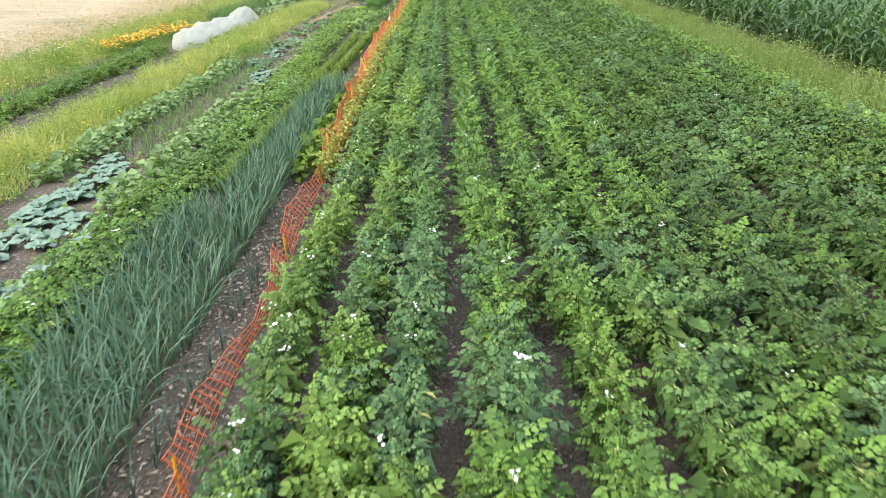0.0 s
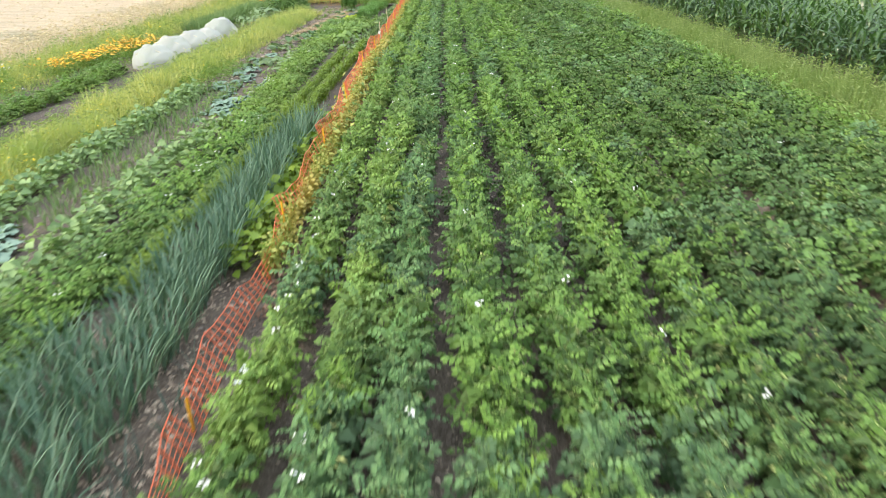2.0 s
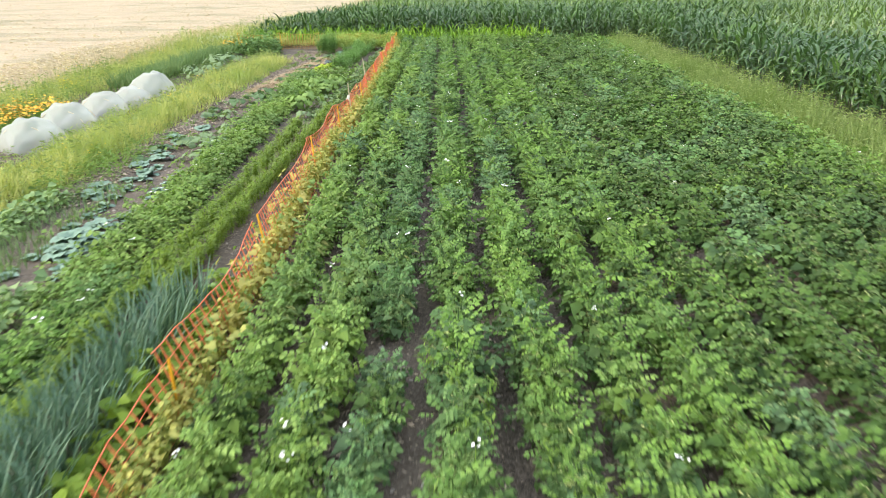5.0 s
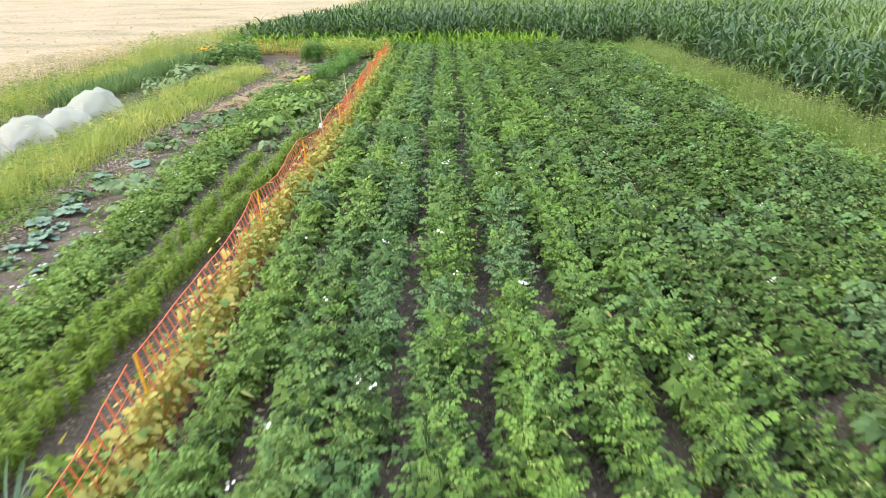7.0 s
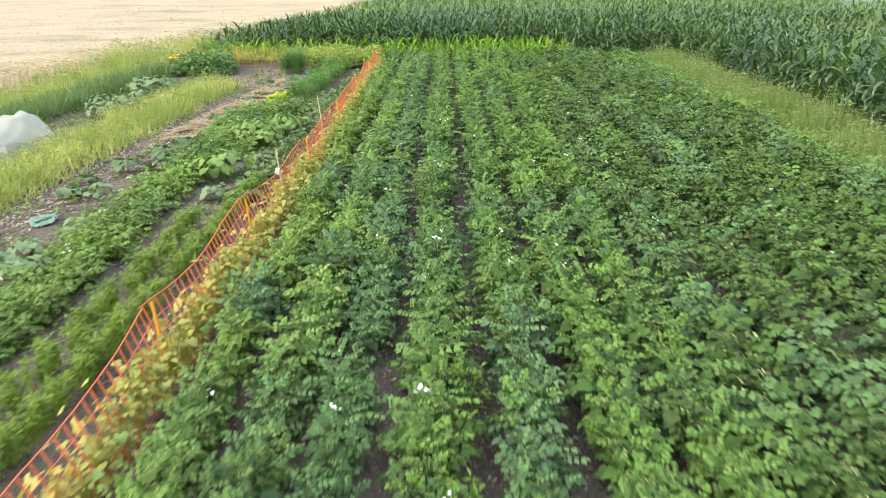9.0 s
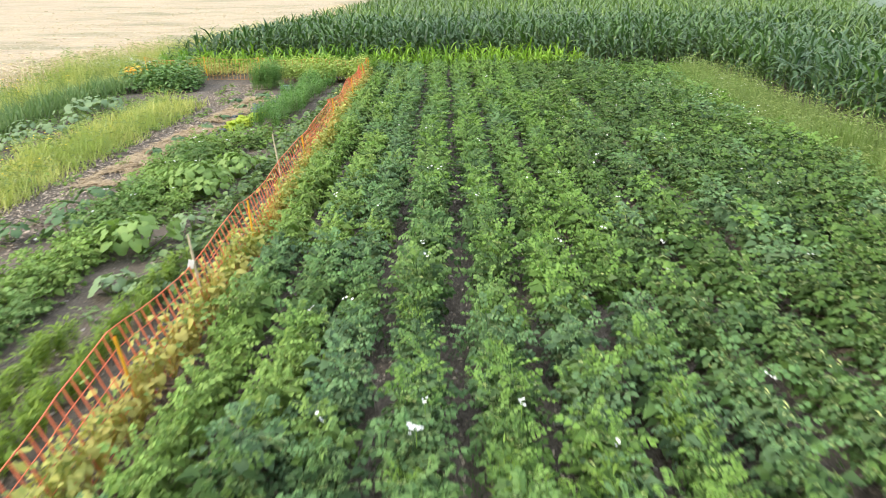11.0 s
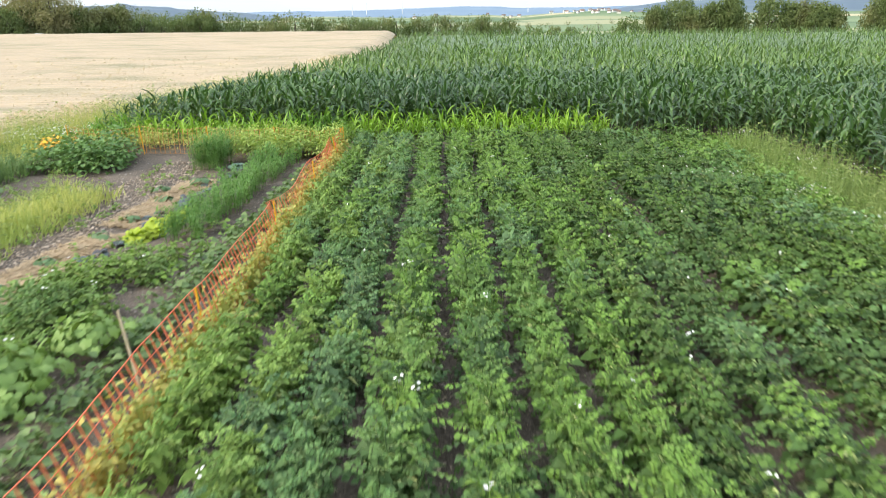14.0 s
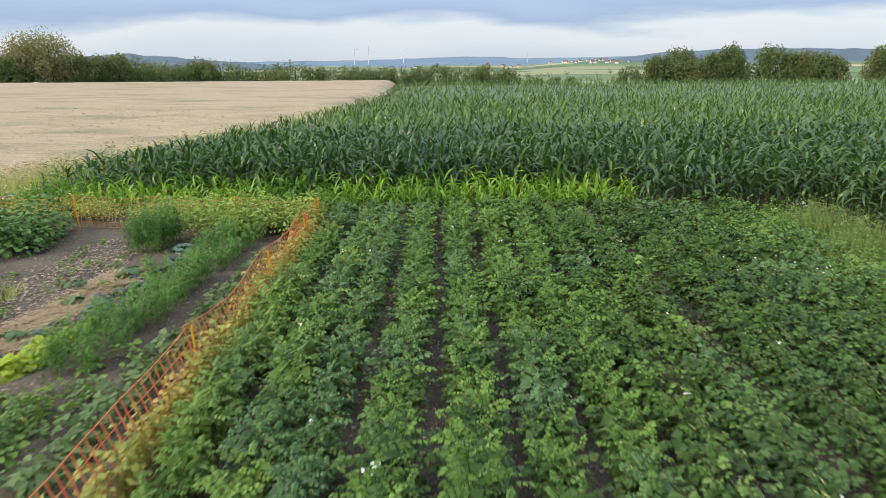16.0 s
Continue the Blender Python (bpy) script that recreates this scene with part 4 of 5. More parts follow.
def rosette(count=14, leaf=0.2):
    i = np.arange(count)
    s = i / count
    form = blade_form(1.0, 0.75, 1.1, 4, 0.15, 0.35, 0.5)
    place = np.zeros((count, 3))
    v, f = strew(form, place, spin(i * 2.4, 0.35 - 1.15 * (1 - s), rng.normal(0, 0.1, count)), leaf * (0.55 + 0.5 * (1 - s)))
    return [(v, f, 0)]


def things_along(make, line, pitch, gaps=0.05, jitter=0.05):
    y = line[0][1]
    while y < line[-1][1]:
        if rng.random() > gaps:
            x = float(np.interp(y, [p[1] for p in line], [p[0] for p in line])) + rng.normal(0, jitter)
            make(x, y)
        y += pitch * rng.uniform(0.85, 1.15)


def rosette_thing(name, label, category, group, leaf_meshes, count, size, opening):
    """A plant whose large leaves stand round a heart, each leaf a part."""
    def make(x, y):
        root = new(name)
        s0 = size * rng.uniform(0.75, 1.2)
        root.matrix_world = pose(x, y, ground_at(x, y)[0] - 0.01, 0, 0, rng.uniform(0, 360)) @ Matrix.Scale(s0, 4)
        tagged(root, label, category, group)
        for i in range(count):
            s = i / count
            ob = part("leaf", leaf_meshes[int(rng.integers(0, len(leaf_meshes)))], root)
            ob.matrix_basis = pose(0, 0, 0.02 + 0.05 * s, -opening * (1 - s) + rng.normal(0, 6), rng.normal(0, 6), i * 137.5) @ Matrix.Scale(1.05 - 0.5 * s, 4)
    return make


def stalked_thing(name, label, category, group, leaf_meshes, stalk_mesh, count, size, height, hang=(-4, 9)):
    """A marrow-like plant: big leaves held up on stalks."""
    def make(x, y):
        root = new(name)
        s0 = size * rng.uniform(0.8, 1.15)
        root.matrix_world = pose(x, y, ground_at(x, y)[0] - 0.01, 0, 0, rng.uniform(0, 360)) @ Matrix.Scale(s0, 4)
        tagged(root, label, category, group)
        for i in range(count):
            s = (i + 0.5) / count
            lean, az = 56 * (1 - s) ** 0.7 + rng.normal(0, 6), i * 137.5 + rng.normal(0, 12)
            long = height * (0.75 + 0.3 * rng.random()) * (1.25 - 0.25 * s)
            m = pose(0, 0, 0, 0, 0, az) @ pose(0, 0, 0, -lean, 0, 0)
            if stalk_mesh and i % 4 == 0:
                part("leaf_stalk", stalk_mesh, root).matrix_basis = m @ Matrix.Diagonal((1, 1, long, 1))
            tip = m @ Vector((0, 0, long))
            ob = part("leaf", leaf_meshes[int(rng.integers(0, len(leaf_meshes)))], root)
            ob.matrix_basis = pose(*tip, rng.normal(*hang) - 0.6 * lean, rng.normal(0, 12), az + rng.normal(0, 25)) @ Matrix.Scale(rng.uniform(0.75, 1.15), 4)
    return make


def lobed_leaf(size, lobes=5, material=None, cup=0.18):
    """A broad lobed leaf blade, cupped, veined by its folds."""
    n = 4 * lobes
    v, f = [[0, 0.35 * size, 0]], []
    for k, rad in enumerate((0.5, 1.0)):
        for i in range(n):
            an = -math.pi / 2 + 2 * math.pi * i / n
            r = size * 0.5 * rad * (1 + (0.14 * math.cos(lobes * (an - math.pi / 2)) + 0.04 * math.sin(2 * lobes * an + 1) if k else 0.05 * math.cos(lobes * (an - math.pi / 2)))) * (1 - 0.35 * math.exp(-((an + math.pi / 2) / 0.3) ** 2) * (k + 0.2))
            z = cup * size * rad * rad * (0.5 + 0.5 * math.cos(2 * an)) * 0.6 - 0.22 * size * (rad ** 2) * (0.5 + 0.5 * math.sin(an)) + 0.05 * size * rad * math.cos(lobes * 2 * an + 0.7)
            v.append([r * math.cos(an), 0.35 * size + r * math.sin(an), z])
    for i in range(n):
        j = (i + 1) % n
        f.append([1 + i, 1 + n + i, 1 + n + j, 1 + j])
        if i % 2 == 0:
            j2 = (i + 2) % n
            f.append([0, 1 + i, 1 + j, 1 + j2])
    return mesh_of("leaf", [(np.array(v), np.array(f), 0)], [material])


def cabbage_leaf(length, material, crimp=0.03, wide=0.8):
    """A wide wavy leaf that stands and curls outward."""
    nx, ny = 7, 6
    v, f = [], []
    for j in range(ny):
        s = j / (ny - 1)
        half = length * wide * 0.5 * (0.25 + 1.5 * s - 0.85 * s ** 3) * (1 - 0.35 * s ** 6)
        for i in range(nx):
            u = 2 * i / (nx - 1) - 1
            y = length * (0.55 * s + 0.25 * s * s)
            z = length * (0.75 * s - 0.35 * s ** 2.5) + 0.18 * half * u * u + crimp * math.sin(u * 6 + s * 5) * abs(u) * s
            v.append([u * half, y - 0.05 * length * abs(u), z])
    for j in range(ny - 1):
        for i in range(nx - 1):
            q = j * nx + i
            f.append([q, q + 1, q + nx + 1, q + nx])
    return mesh_of("leaf", [(np.array(v), np.array(f), 0)], [material])


LEEKS = [leek_plant() for i in range(8)]
CARROTS = [plume_plant(8, 0.34, 0.075, 12) for i in range(5)]
BROAD = [broad_plant() for i in range(6)]
BUSHY = [potato_plant(5, True, height=0.3, radius=0.14, flowers=(4 if i == 1 else 0)) for i in range(6)]
FEW = [broad_plant(9, 0.11, 0.14, 0.085, 0.7) for i in range(5)]
THIN = [[(*join([moved(straw_form(rng.uniform(0.14, 0.26), 0.010, 0.35), (0, 0, 0), rng.uniform(0, 6.28)) for j in range(6)]), 0)] for i in range(5)]

# leeks: the nearest singly, the rest as one bed
leek_blades = [mesh_of("blade", [(*leek_blade(), 0)], [M_LEEK]) for i in range(9)]


def leek(x, y):
    root = new("leek")
    root.matrix_world = pose(x, y, ground_at(x, y)[0] - 0.01, 0, 0, rng.uniform(0, 360)) @ Matrix.Scale(rng.uniform(0.85, 1.15), 4)
    tagged(root, "upright blue-green leek with drooping leaf tips", "leek", "leeks in the bed")
    for i in range(6):
        part("blade", leek_blades[int(rng.integers(0, 9))], root).matrix_basis = pose(0, 0, 0, rng.normal(0, 8), 0, i * 60 + rng.normal(0, 18))


for off in (-0.44, -0.22, 0.0, 0.22, 0.44):
    things_along(leek, [(-2.70 + off, 3.6), (-2.68 + off, 6.4)], 0.088, 0.03, 0.03)
bed("leek_bed", "dense bed of upright blue-green leeks", "leek bed", LEEKS, [M_LEEK], [(-2.74, 0), (-2.70, 3.6)], 0.88, 0.09, lines=5)
bed("leek_bed", "thin row of small leeks beside the net", "leek bed", LEEKS, [M_LEEK_SMALL], [(-1.95, 3.2), (-1.85, 8.6)], 0.06, 0.17, (0.45, 0.7), gaps=0.25)
bed("leek_bed", "dense bed of upright blue-green leeks", "leek bed", LEEKS, [M_LEEK], [(-2.68, 6.4), (-2.62, 8.4)], 0.86, 0.085, lines=5)
bed("leek_bed", "narrow dense bed of upright blue-green leeks", "leek bed", LEEKS, [M_LEEK], [(-2.38, 8.4), (-2.33, 12), (-2.28, 14), (-2.10, 16.3)], 0.44, 0.085, lines=4)

bed("carrot_row", "feathery bright green carrot tops in a row", "carrot row", CARROTS, [M_CARROT], [(-3.0, 9.6), (-2.8, 13.7), (-2.70, 17), (-2.45, 25.6)], 0.06, 0.15, lines=2, gaps=0.12)
bed("carrot_row", "feathery bright green carrot tops in a row", "carrot row", CARROTS, [M_CARROT], [(-2.40, 16.5), (-1.95, 27.3)], 0.05, 0.15, lines=2, gaps=0.12)
bed("potato_row", "row of bushy light green potato plants with few white flowers", "potato row", BUSHY, [M_POTATO_Y, M_POTATO_TOP_L, M_PETAL], [(-3.4, 16.5), (-3.5, 34)], 0.5, 0.32, lines=3, gaps=0.08)
bed("celery_row", "row of bushy mid green leafy celery plants", "vegetable row", BUSHY, [M_POTATO, M_POTATO_TOP, M_PETAL], [(-3.7, 2), (-3.75, 8), (-3.5, 10), (-3.33, 13.5), (-3.14, 16.8)], 0.42, 0.27, (0.85, 1.2), lines=3, gaps=0.08)
bed("seedling_row", "thin grey-green onion tops on stony soil", "onion row", THIN, [M_ONION], [(-4.95, 11.6), (-4.92, 16), (-4.9, 21)], 0.74, 0.07, (0.6, 1.0), lines=6, gaps=0.25)

bean_meshes = [mesh_of("bean_plant", fm, [M_BEAN]) for fm in BROAD]


def bean_maker(label, meshes, size, group):
    def make(x, y):
        ob = new("bean_plant", meshes[int(rng.integers(0, len(meshes)))])
        ob.matrix_world = pose(x, y, ground_at(x, y)[0] - 0.01, 0, 0, rng.uniform(0, 360)) @ Matrix.Scale(size * rng.uniform(0.8, 1.2), 4)
        tagged(ob, label, "bean plant", group)
    return make


bean = bean_maker("low broad-leaved green bean plant in a row", bean_meshes, 1.0, "bean row")
for off in (-0.1, 0.1):
    things_along(bean, [(-4.28 + off, 9.0), (-4.2 + off, 13.4), (-3.96 + off, 16.8)], 0.2)
    things_along(bean, [(-5.85 + off, 10.3), (-5.5 + off, 20.5)], 0.2)
things_along(bean_maker("bright green leafy chard plant beside the net", [mesh_of("bean_plant", fm, [M_CARROT]) for fm in BROAD], 1.25, "chard row"), [(-1.90, 10.2), (-1.83, 13.2), (-1.79, 17)], 0.17)
M_LOW = foliage("low_bean_leaf", (0.078, 0.140, 0.048), (0.165, 0.240, 0.088), None, 0.5, 0.3, downy=0.2)
bed("low_bean_row", "small broad-leaved green plants on bare soil beside the net", "bean row", BROAD, [M_LOW], [(-1.93, 26.5), (-1.85, 32.2), (-1.72, 34.2), (-1.38, 41)], 0.16, 0.22, (0.65, 1.1), lines=2, gaps=0.15)

# cabbages and their kin
CAB = [cabbage_leaf(0.26, M_CABBAGE), cabbage_leaf(0.24, M_CABBAGE, 0.05), cabbage_leaf(0.28, M_CABBAGE, 0.02, 0.9)]
LET = [cabbage_leaf(0.17, M_LETTUCE, 0.04, 1.1), cabbage_leaf(0.15, M_LETTUCE, 0.05, 1.0)]
cabbage = rosette_thing("cabbage", "blue-green cabbage with spreading waxy leaves", "cabbage", "cabbages", CAB, 13, 1.2, 34)
small_cabbage = rosette_thing("cabbage", "small blue-green cabbage plant on stony soil", "cabbage", "young cabbages", CAB, 7, 0.95, 24)
lettuce = rosette_thing("lettuce", "bright yellow-green loose-leaf lettuce", "lettuce", "lettuces", LET, 12, 1.5, 45)
things_along(cabbage, [(-4.4, 3.5), (-4.3, 7.0), (-4.15, 8.5)], 0.44, 0.0, 0.06)
things_along(cabbage, [(-4.85, 3.5), (-4.75, 7.0)], 0.45, 0.0, 0.06)
things_along(small_cabbage, [(-5.5, 5), (-5.15, 11.5)], 0.34, 0.05, 0.08)
things_along(small_cabbage, [(-5.05, 7.4), (-4.85, 11)], 0.32, 0.05, 0.07)
things_along(small_cabbage, [(-4.72, 7.7), (-4.5, 9.4)], 0.32, 0.05, 0.06)
things_along(cabbage, [(-4.3, 18.0), (-4.3, 19.2)], 0.4, 0.0, 0.1)
things_along(small_cabbage, [(-4.9, 20.5), (-4.9, 27.5)], 0.45, 0.2, 0.12)
M_RED = foliage("red_cabbage_leaf", (0.050, 0.068, 0.075), (0.105, 0.135, 0.135), (0.075, 0.05, 0.06), 0.45, 0.1, 1.5)
RED = [cabbage_leaf(0.26, M_RED), cabbage_leaf(0.24, M_RED, 0.05)]
red_cabbage = rosette_thing("cabbage", "small dark purplish blue red cabbage on dark soil", "cabbage", "young cabbages", RED, 7, 0.85, 40)
things_along(red_cabbage, [(-3.75, 34.5), (-3.1, 41)], 0.36, 0.15, 0.1)
cabbage(-3.26, 41.1)
YOUNG = [[(v * 0.9, f, k) for v, f, k in rosette(9, 0.2)] for i in range(5)]
bed("cabbage_bed", "rows of small blue-green cabbages on stony soil", "cabbage bed", YOUNG, [M_CABBAGE], [(-4.35, 17.2), (-4.3, 22.4)], 0.55, 0.36, (0.6, 1.1), lines=2, gaps=0.12)
for x, y in ((-3.42, 35.5), (-3.5, 35.8), (-3.33, 36.0), (-3.28, 36.3), (-3.2, 36.7), (-3.24, 35.7), (-3.12, 36.4), (-3.38, 36.25), (-3.05, 37.0)):
    lettuce(x, y)

# marrows
STALK = mesh_of("leaf_stalk", [(*tube([(0, 0, 0), (0, 0.02, 0.5), (0, 0, 1)], 0.009, 5, 0.7), 0)], [M_WEED])
VINE_LEAF = [lobed_leaf(0.115, 3, M_VINE), lobed_leaf(0.10, 3, M_VINE, 0.1), lobed_leaf(0.09, 3, M_MARROW)]
bed("bean_foliage", "low yellow-green bean leaves under the sagging net", "bean row", [broad_plant(19, 0.11, 0.54, 0.078, 0.75) for i in range(6)], [M_VINE], [(-1.60, 10.0), (-1.47, 17.0)], 0.08, 0.14, (0.65, 0.95), lines=2)
bed("bean_foliage", "dense pale yellow-green bean leaves inside the net", "bean row", [broad_plant(19, 0.11, 0.54, 0.078, 0.75) for i in range(6)], [M_VINE], [(-1.48, 17.0), (-1.46, 21), (-1.18, 28), (-1.07, 31.5), (-0.87, 42.4)], 0.08, 0.14, (0.75, 1.1), lines=2)
BIG = [lobed_leaf(0.105, 5, M_MARROW), lobed_leaf(0.085, 5, M_MARROW, 0.1)]
M_COURGETTE = foliage("courgette_leaf", (0.050, 0.110, 0.042), (0.125, 0.205, 0.090), None, 0.5, 0.25)
DARK = [lobed_leaf(0.18, 5, M_COURGETTE), lobed_leaf(0.21, 5, M_COURGETTE, 0.1)]
vine = stalked_thing("climbing_bean", "pale yellowing climbing bean plant at the net", "bean plant", "beans along the net", VINE_LEAF, None, 8, 0.9, 0.46, (-10, 28))
things_along(vine, [(-1.55, 15.0), (-1.50, 17.5), (-1.51, 21), (-1.23, 28), (-1.13, 31.5), (-0.93, 42.4)], 0.185, 0.04, 0.05)
M_SQUASH = foliage("squash_leaf", (0.120, 0.190, 0.090), (0.200, 0.285, 0.140), None, 0.55, 0.25, downy=0.25)
PALE = [lobed_leaf(0.16, 5, M_SQUASH), lobed_leaf(0.13, 5, M_SQUASH, 0.1), lobed_leaf(0.19, 5, M_SQUASH)]
marrow = stalked_thing("marrow_plant", "pale grey-green squash plant with big broad leaves", "marrow", "marrow plants", PALE, STALK, 26, 1.0, 0.48, (-8, 16))
mound_marrow = stalked_thing("marrow_plant", "rounded bushy light green marrow plant", "marrow", "marrow plants", BIG, STALK, 84, 1.25, 0.36, (-16, 16))
dark_marrow = stalked_thing("marrow_plant", "dark green courgette plant with lobed leaves", "marrow", "marrow plants", DARK, STALK, 15, 0.9, 0.38)
low_marrow = stalked_thing("pumpkin_plant", "low pumpkin plant creeping over the soil", "pumpkin", "pumpkin plants", DARK, STALK, 9, 0.75, 0.22)
pale_squash = stalked_thing("squash_plant", "low pale grey-green squash plant with broad leaves", "squash", "squash plants", PALE, STALK, 15, 0.95, 0.27, (-8, 14))
for x, y in ((-4.55, 24.1), (-4.3, 24.55), (-4.15, 23.7), (-4.05, 22.9), (-3.9, 23.8), (-4.0, 25.2), (-4.9, 26.9), (-4.5, 27.0)):
    pale_squash(x, y)
big_marrow = stalked_thing("marrow_plant", "bushy light green marrow plant with broad heart-shaped leaves", "marrow", "marrow plants", [lobed_leaf(0.15, 3, M_MARROW), lobed_leaf(0.13, 3, M_MARROW, 0.1)], STALK, 56, 1.15, 0.40, (-10, 14))
big_marrow(-2.72, 28.0)
for x, y in ((-2.5, 26.7), (-2.28, 28.8), (-2.08, 26.6)):
    pale_squash(x, y)
bed("potato_row", "short row of bushy light green potato plants", "potato row", BUSHY, [M_POTATO_Y, M_POTATO_TOP_L, M_PETAL], [(-3.1, 29.2), (-2.75, 34.6)], 0.5, 0.33, lines=2, gaps=0.1)
for x, y in ((-2.47, 30.2), (-2.66, 30.5), (-2.3, 31.4)):
    mound_marrow(x, y)
for x, y in ((-4.3, 29.3), (-4.2, 30.1), (-4.6, 28.4), (-3.9, 28.6)):
    dark_marrow(x, y)
for x, y in ((-5.0, 23.6), (-4.8, 24.4), (-5.2, 25.0), (-5.0, 27.8), (-5.1, 22.8), (-4.4, 33.2), (-4.3, 34.4), (-4.05, 35.6), (-3.95, 36.6), (-3.85, 38.0), (-4.2, 38.8), (-3.6, 39.4)):
    low_marrow(x, y)
for x, y in ((-7.15, 34.6), (-7.1, 35.6), (-7.4, 36.4), (-7.0, 37.0), (-7.2, 38.0), (-7.6, 37.4), (-7.3, 33.6), (-7.8, 35.0)):
    marrow(x, y)
bed("vegetable_row", "loose row of small green plants on bare soil", "vegetable row", BROAD, [M_WEED], [(-2.55, 33.6), (-2.2, 36.0)], 0.5, 0.34, (0.5, 0.9), lines=3, gaps=0.55)
bed("seedling_row", "row of small grey-green kohlrabi seedlings on bare soil", "vegetable row", FEW, [M_LOW], [(-2.45, 26.0), (-2.3, 35.2)], 0.36, 0.24, (0.6, 1.1), lines=3, gaps=0.5)
bed("weed_tufts", "scattered small weeds on the bare soil", "weeds", FEW, [M_WEED], [(-4.9, 2), (-4.6, 42)], 2.0, 0.5, lines=5, gaps=0.45)

# dill, fennel, bush and weeds at the far end
bed("dill_bed", "tall feathery green dill", "dill", [plume_plant(9, 0.50, 0.20, 34) for i in range(6)], [M_DILL], [(-2.66, 35.4), (-2.2, 41.6)], 0.36, 0.2, (0.7, 1.2), lines=2, gaps=0.1)
bed("fennel_bed", "tall dark feathery fennel", "fennel", [plume_plant(11, 0.72, 0.22, 46) for i in range(4)], [M_DILL], [(-3.95, 40.9), (-3.75, 42.0)], 0.45, 0.2, lines=3)
TALLWEED = [[(*dome_leaves(60, 0.28, 0.8, leaf_form(0.10, 0.045, 0.2, 0.3)), 0)] for i in range(5)]
bed("weed_hedge", "tall tangled pale weeds along the far net", "weeds", TALLWEED, [M_WEED], [(-0.95, 42.9), (-0.85, 44.2)], 0.3, 0.3, lines=2)


def weeds_across(name, label, count, x0, x1, y0, y1, forms, mats, size=(0.7, 1.2), category="weeds"):
    x, y = rand(x0, x1, count), rand(y0, y1, count)
    place = np.stack([x, y, ground_at(x, y) - 0.01], -1)
    ob = new(name, mesh_of(name, gather(forms, place, (rand(0, 6.28, count), rng.integers(0, len(forms), count)), rand(*size, count)), mats))
    return tagged(ob, label, category, kind="stuff")


weeds_across("tall_weeds", "pale green leafy weeds between the onions and the grass", 46, -6.0, -5.0, 20.2, 24.5, TALLWEED, [M_WEED], (0.35, 0.6))
M_TANGLE = foliage("tangled_weed_leaf", (0.188, 0.281, 0.062), (0.388, 0.469, 0.125), None, 0.55, 0.3, downy=0.2)
weeds_across("weed_hedge", "tall tangled weeds along the far net", 120, -3.7, -0.95, 41.9, 43.4, TALLWEED, [M_TANGLE], (0.75, 1.05))
weeds_across("weed_hedge", "yellowing grass and weeds behind the far net", 80, -9.0, -3.0, 43.4, 44.2, TALLWEED, [M_GRASS_Y], (0.5, 0.9))
weeds_across("leafy_bush", "dark green leafy currant bushes by the far net", 16, -8.3, -6.2, 40.9, 42.7, [[(*dome_leaves(170, 0.5, 0.85, leaf_form(0.13, 0.10, 0.2, 0.3, 0.45), low=0.12), 0)] for i in range(3)], [M_BUSH], (0.8, 1.1), "bush")

# flowers: a stalk with leaves and a head of rays
def flower_plant(count, height, spread_out, head):
    c = np.stack([rng.normal(0, spread_out, count), rng.normal(0, spread_out, count), height * rand(0.75, 1.05, count)], -1)
    rays = join([moved(leaf_form(head, head * 1.1, 0.1, 0.0, 0.6), (0, 0, 0), k * 2 * math.pi / 4, 0.15) for k in range(4)])
    stems = strew(straw_form(1.0, 0.006, 0.0), c * np.array([1, 1, 0]), spin(np.zeros(count), np.zeros(count), np.zeros(count)), np.stack([np.ones(count), np.ones(count), c[:, 2]], -1))
    leaves = dome_leaves(count * 2, spread_out * 1.8, height * 0.7, leaf_form(0.10, 0.025, 0.2, 0.3))
    return [(*join([stems, leaves]), 0), (*strew(rays, c, spin(rand(0, 6, count), rand(-0.5, 0.5, count), rand(-0.5, 0.5, count)), rand(0.8, 1.2, count)), 1)]


MARIGOLD = [flower_plant(14, 0.42, 0.13, 0.035) for i in range(4)]
DAISY = [flower_plant(16, 0.5, 0.16, 0.013) for i in range(4)]
BUTTER = [flower_plant(10, 0.45, 0.15, 0.02) for i in range(4)]
marigold_leaves = [mesh_of("foliage", fm[:1], [M_WEED]) for fm in MARIGOLD]
marigold_heads = [mesh_of("flower_head", [(fm[1][0], fm[1][1], 0)], [M_ORANGE]) for fm in MARIGOLD]


def marigold(x, y):
    root, k = new("marigold"), int(rng.integers(0, 4))
    root.matrix_world = pose(x, y, ground_at(x, y)[0] - 0.01, 0, 0, rng.uniform(0, 360)) @ Matrix.Scale(rng.uniform(0.8, 1.2), 4)
    tagged(root, "orange flowering marigold plant in the meadow edge", "marigold", "marigolds")
    part("foliage", marigold_leaves[k], root)
    part("flower_head", marigold_heads[k], root, "orange flowers")


for k in range(70):
    y = rng.uniform(22.5, 28.0)
    marigold(-10.0 + 0.15 * (y - 23) + rng.normal(0, 0.35), y)
for k in range(14):
    marigold(rng.uniform(-8.8, -7.8), rng.uniform(42.5, 43.6))
weeds_across("daisies", "white chamomile flowers in the meadow edge", 60, -12.0, -10.6, 15, 22, DAISY, [M_WEED, M_PETAL], category="flowers")
weeds_across("daisies", "white chamomile flowers at the garden's end", 60, -10.2, -8.4, 43.4, 46.0, DAISY, [M_WEED, M_PETAL], category="flowers")
weeds_across("tall_weeds", "dark green leafy weeds before the maize", 150, 7.4, 10.2, 37.5, 43.6, TALLWEED, [M_WEED], (0.35, 0.75))
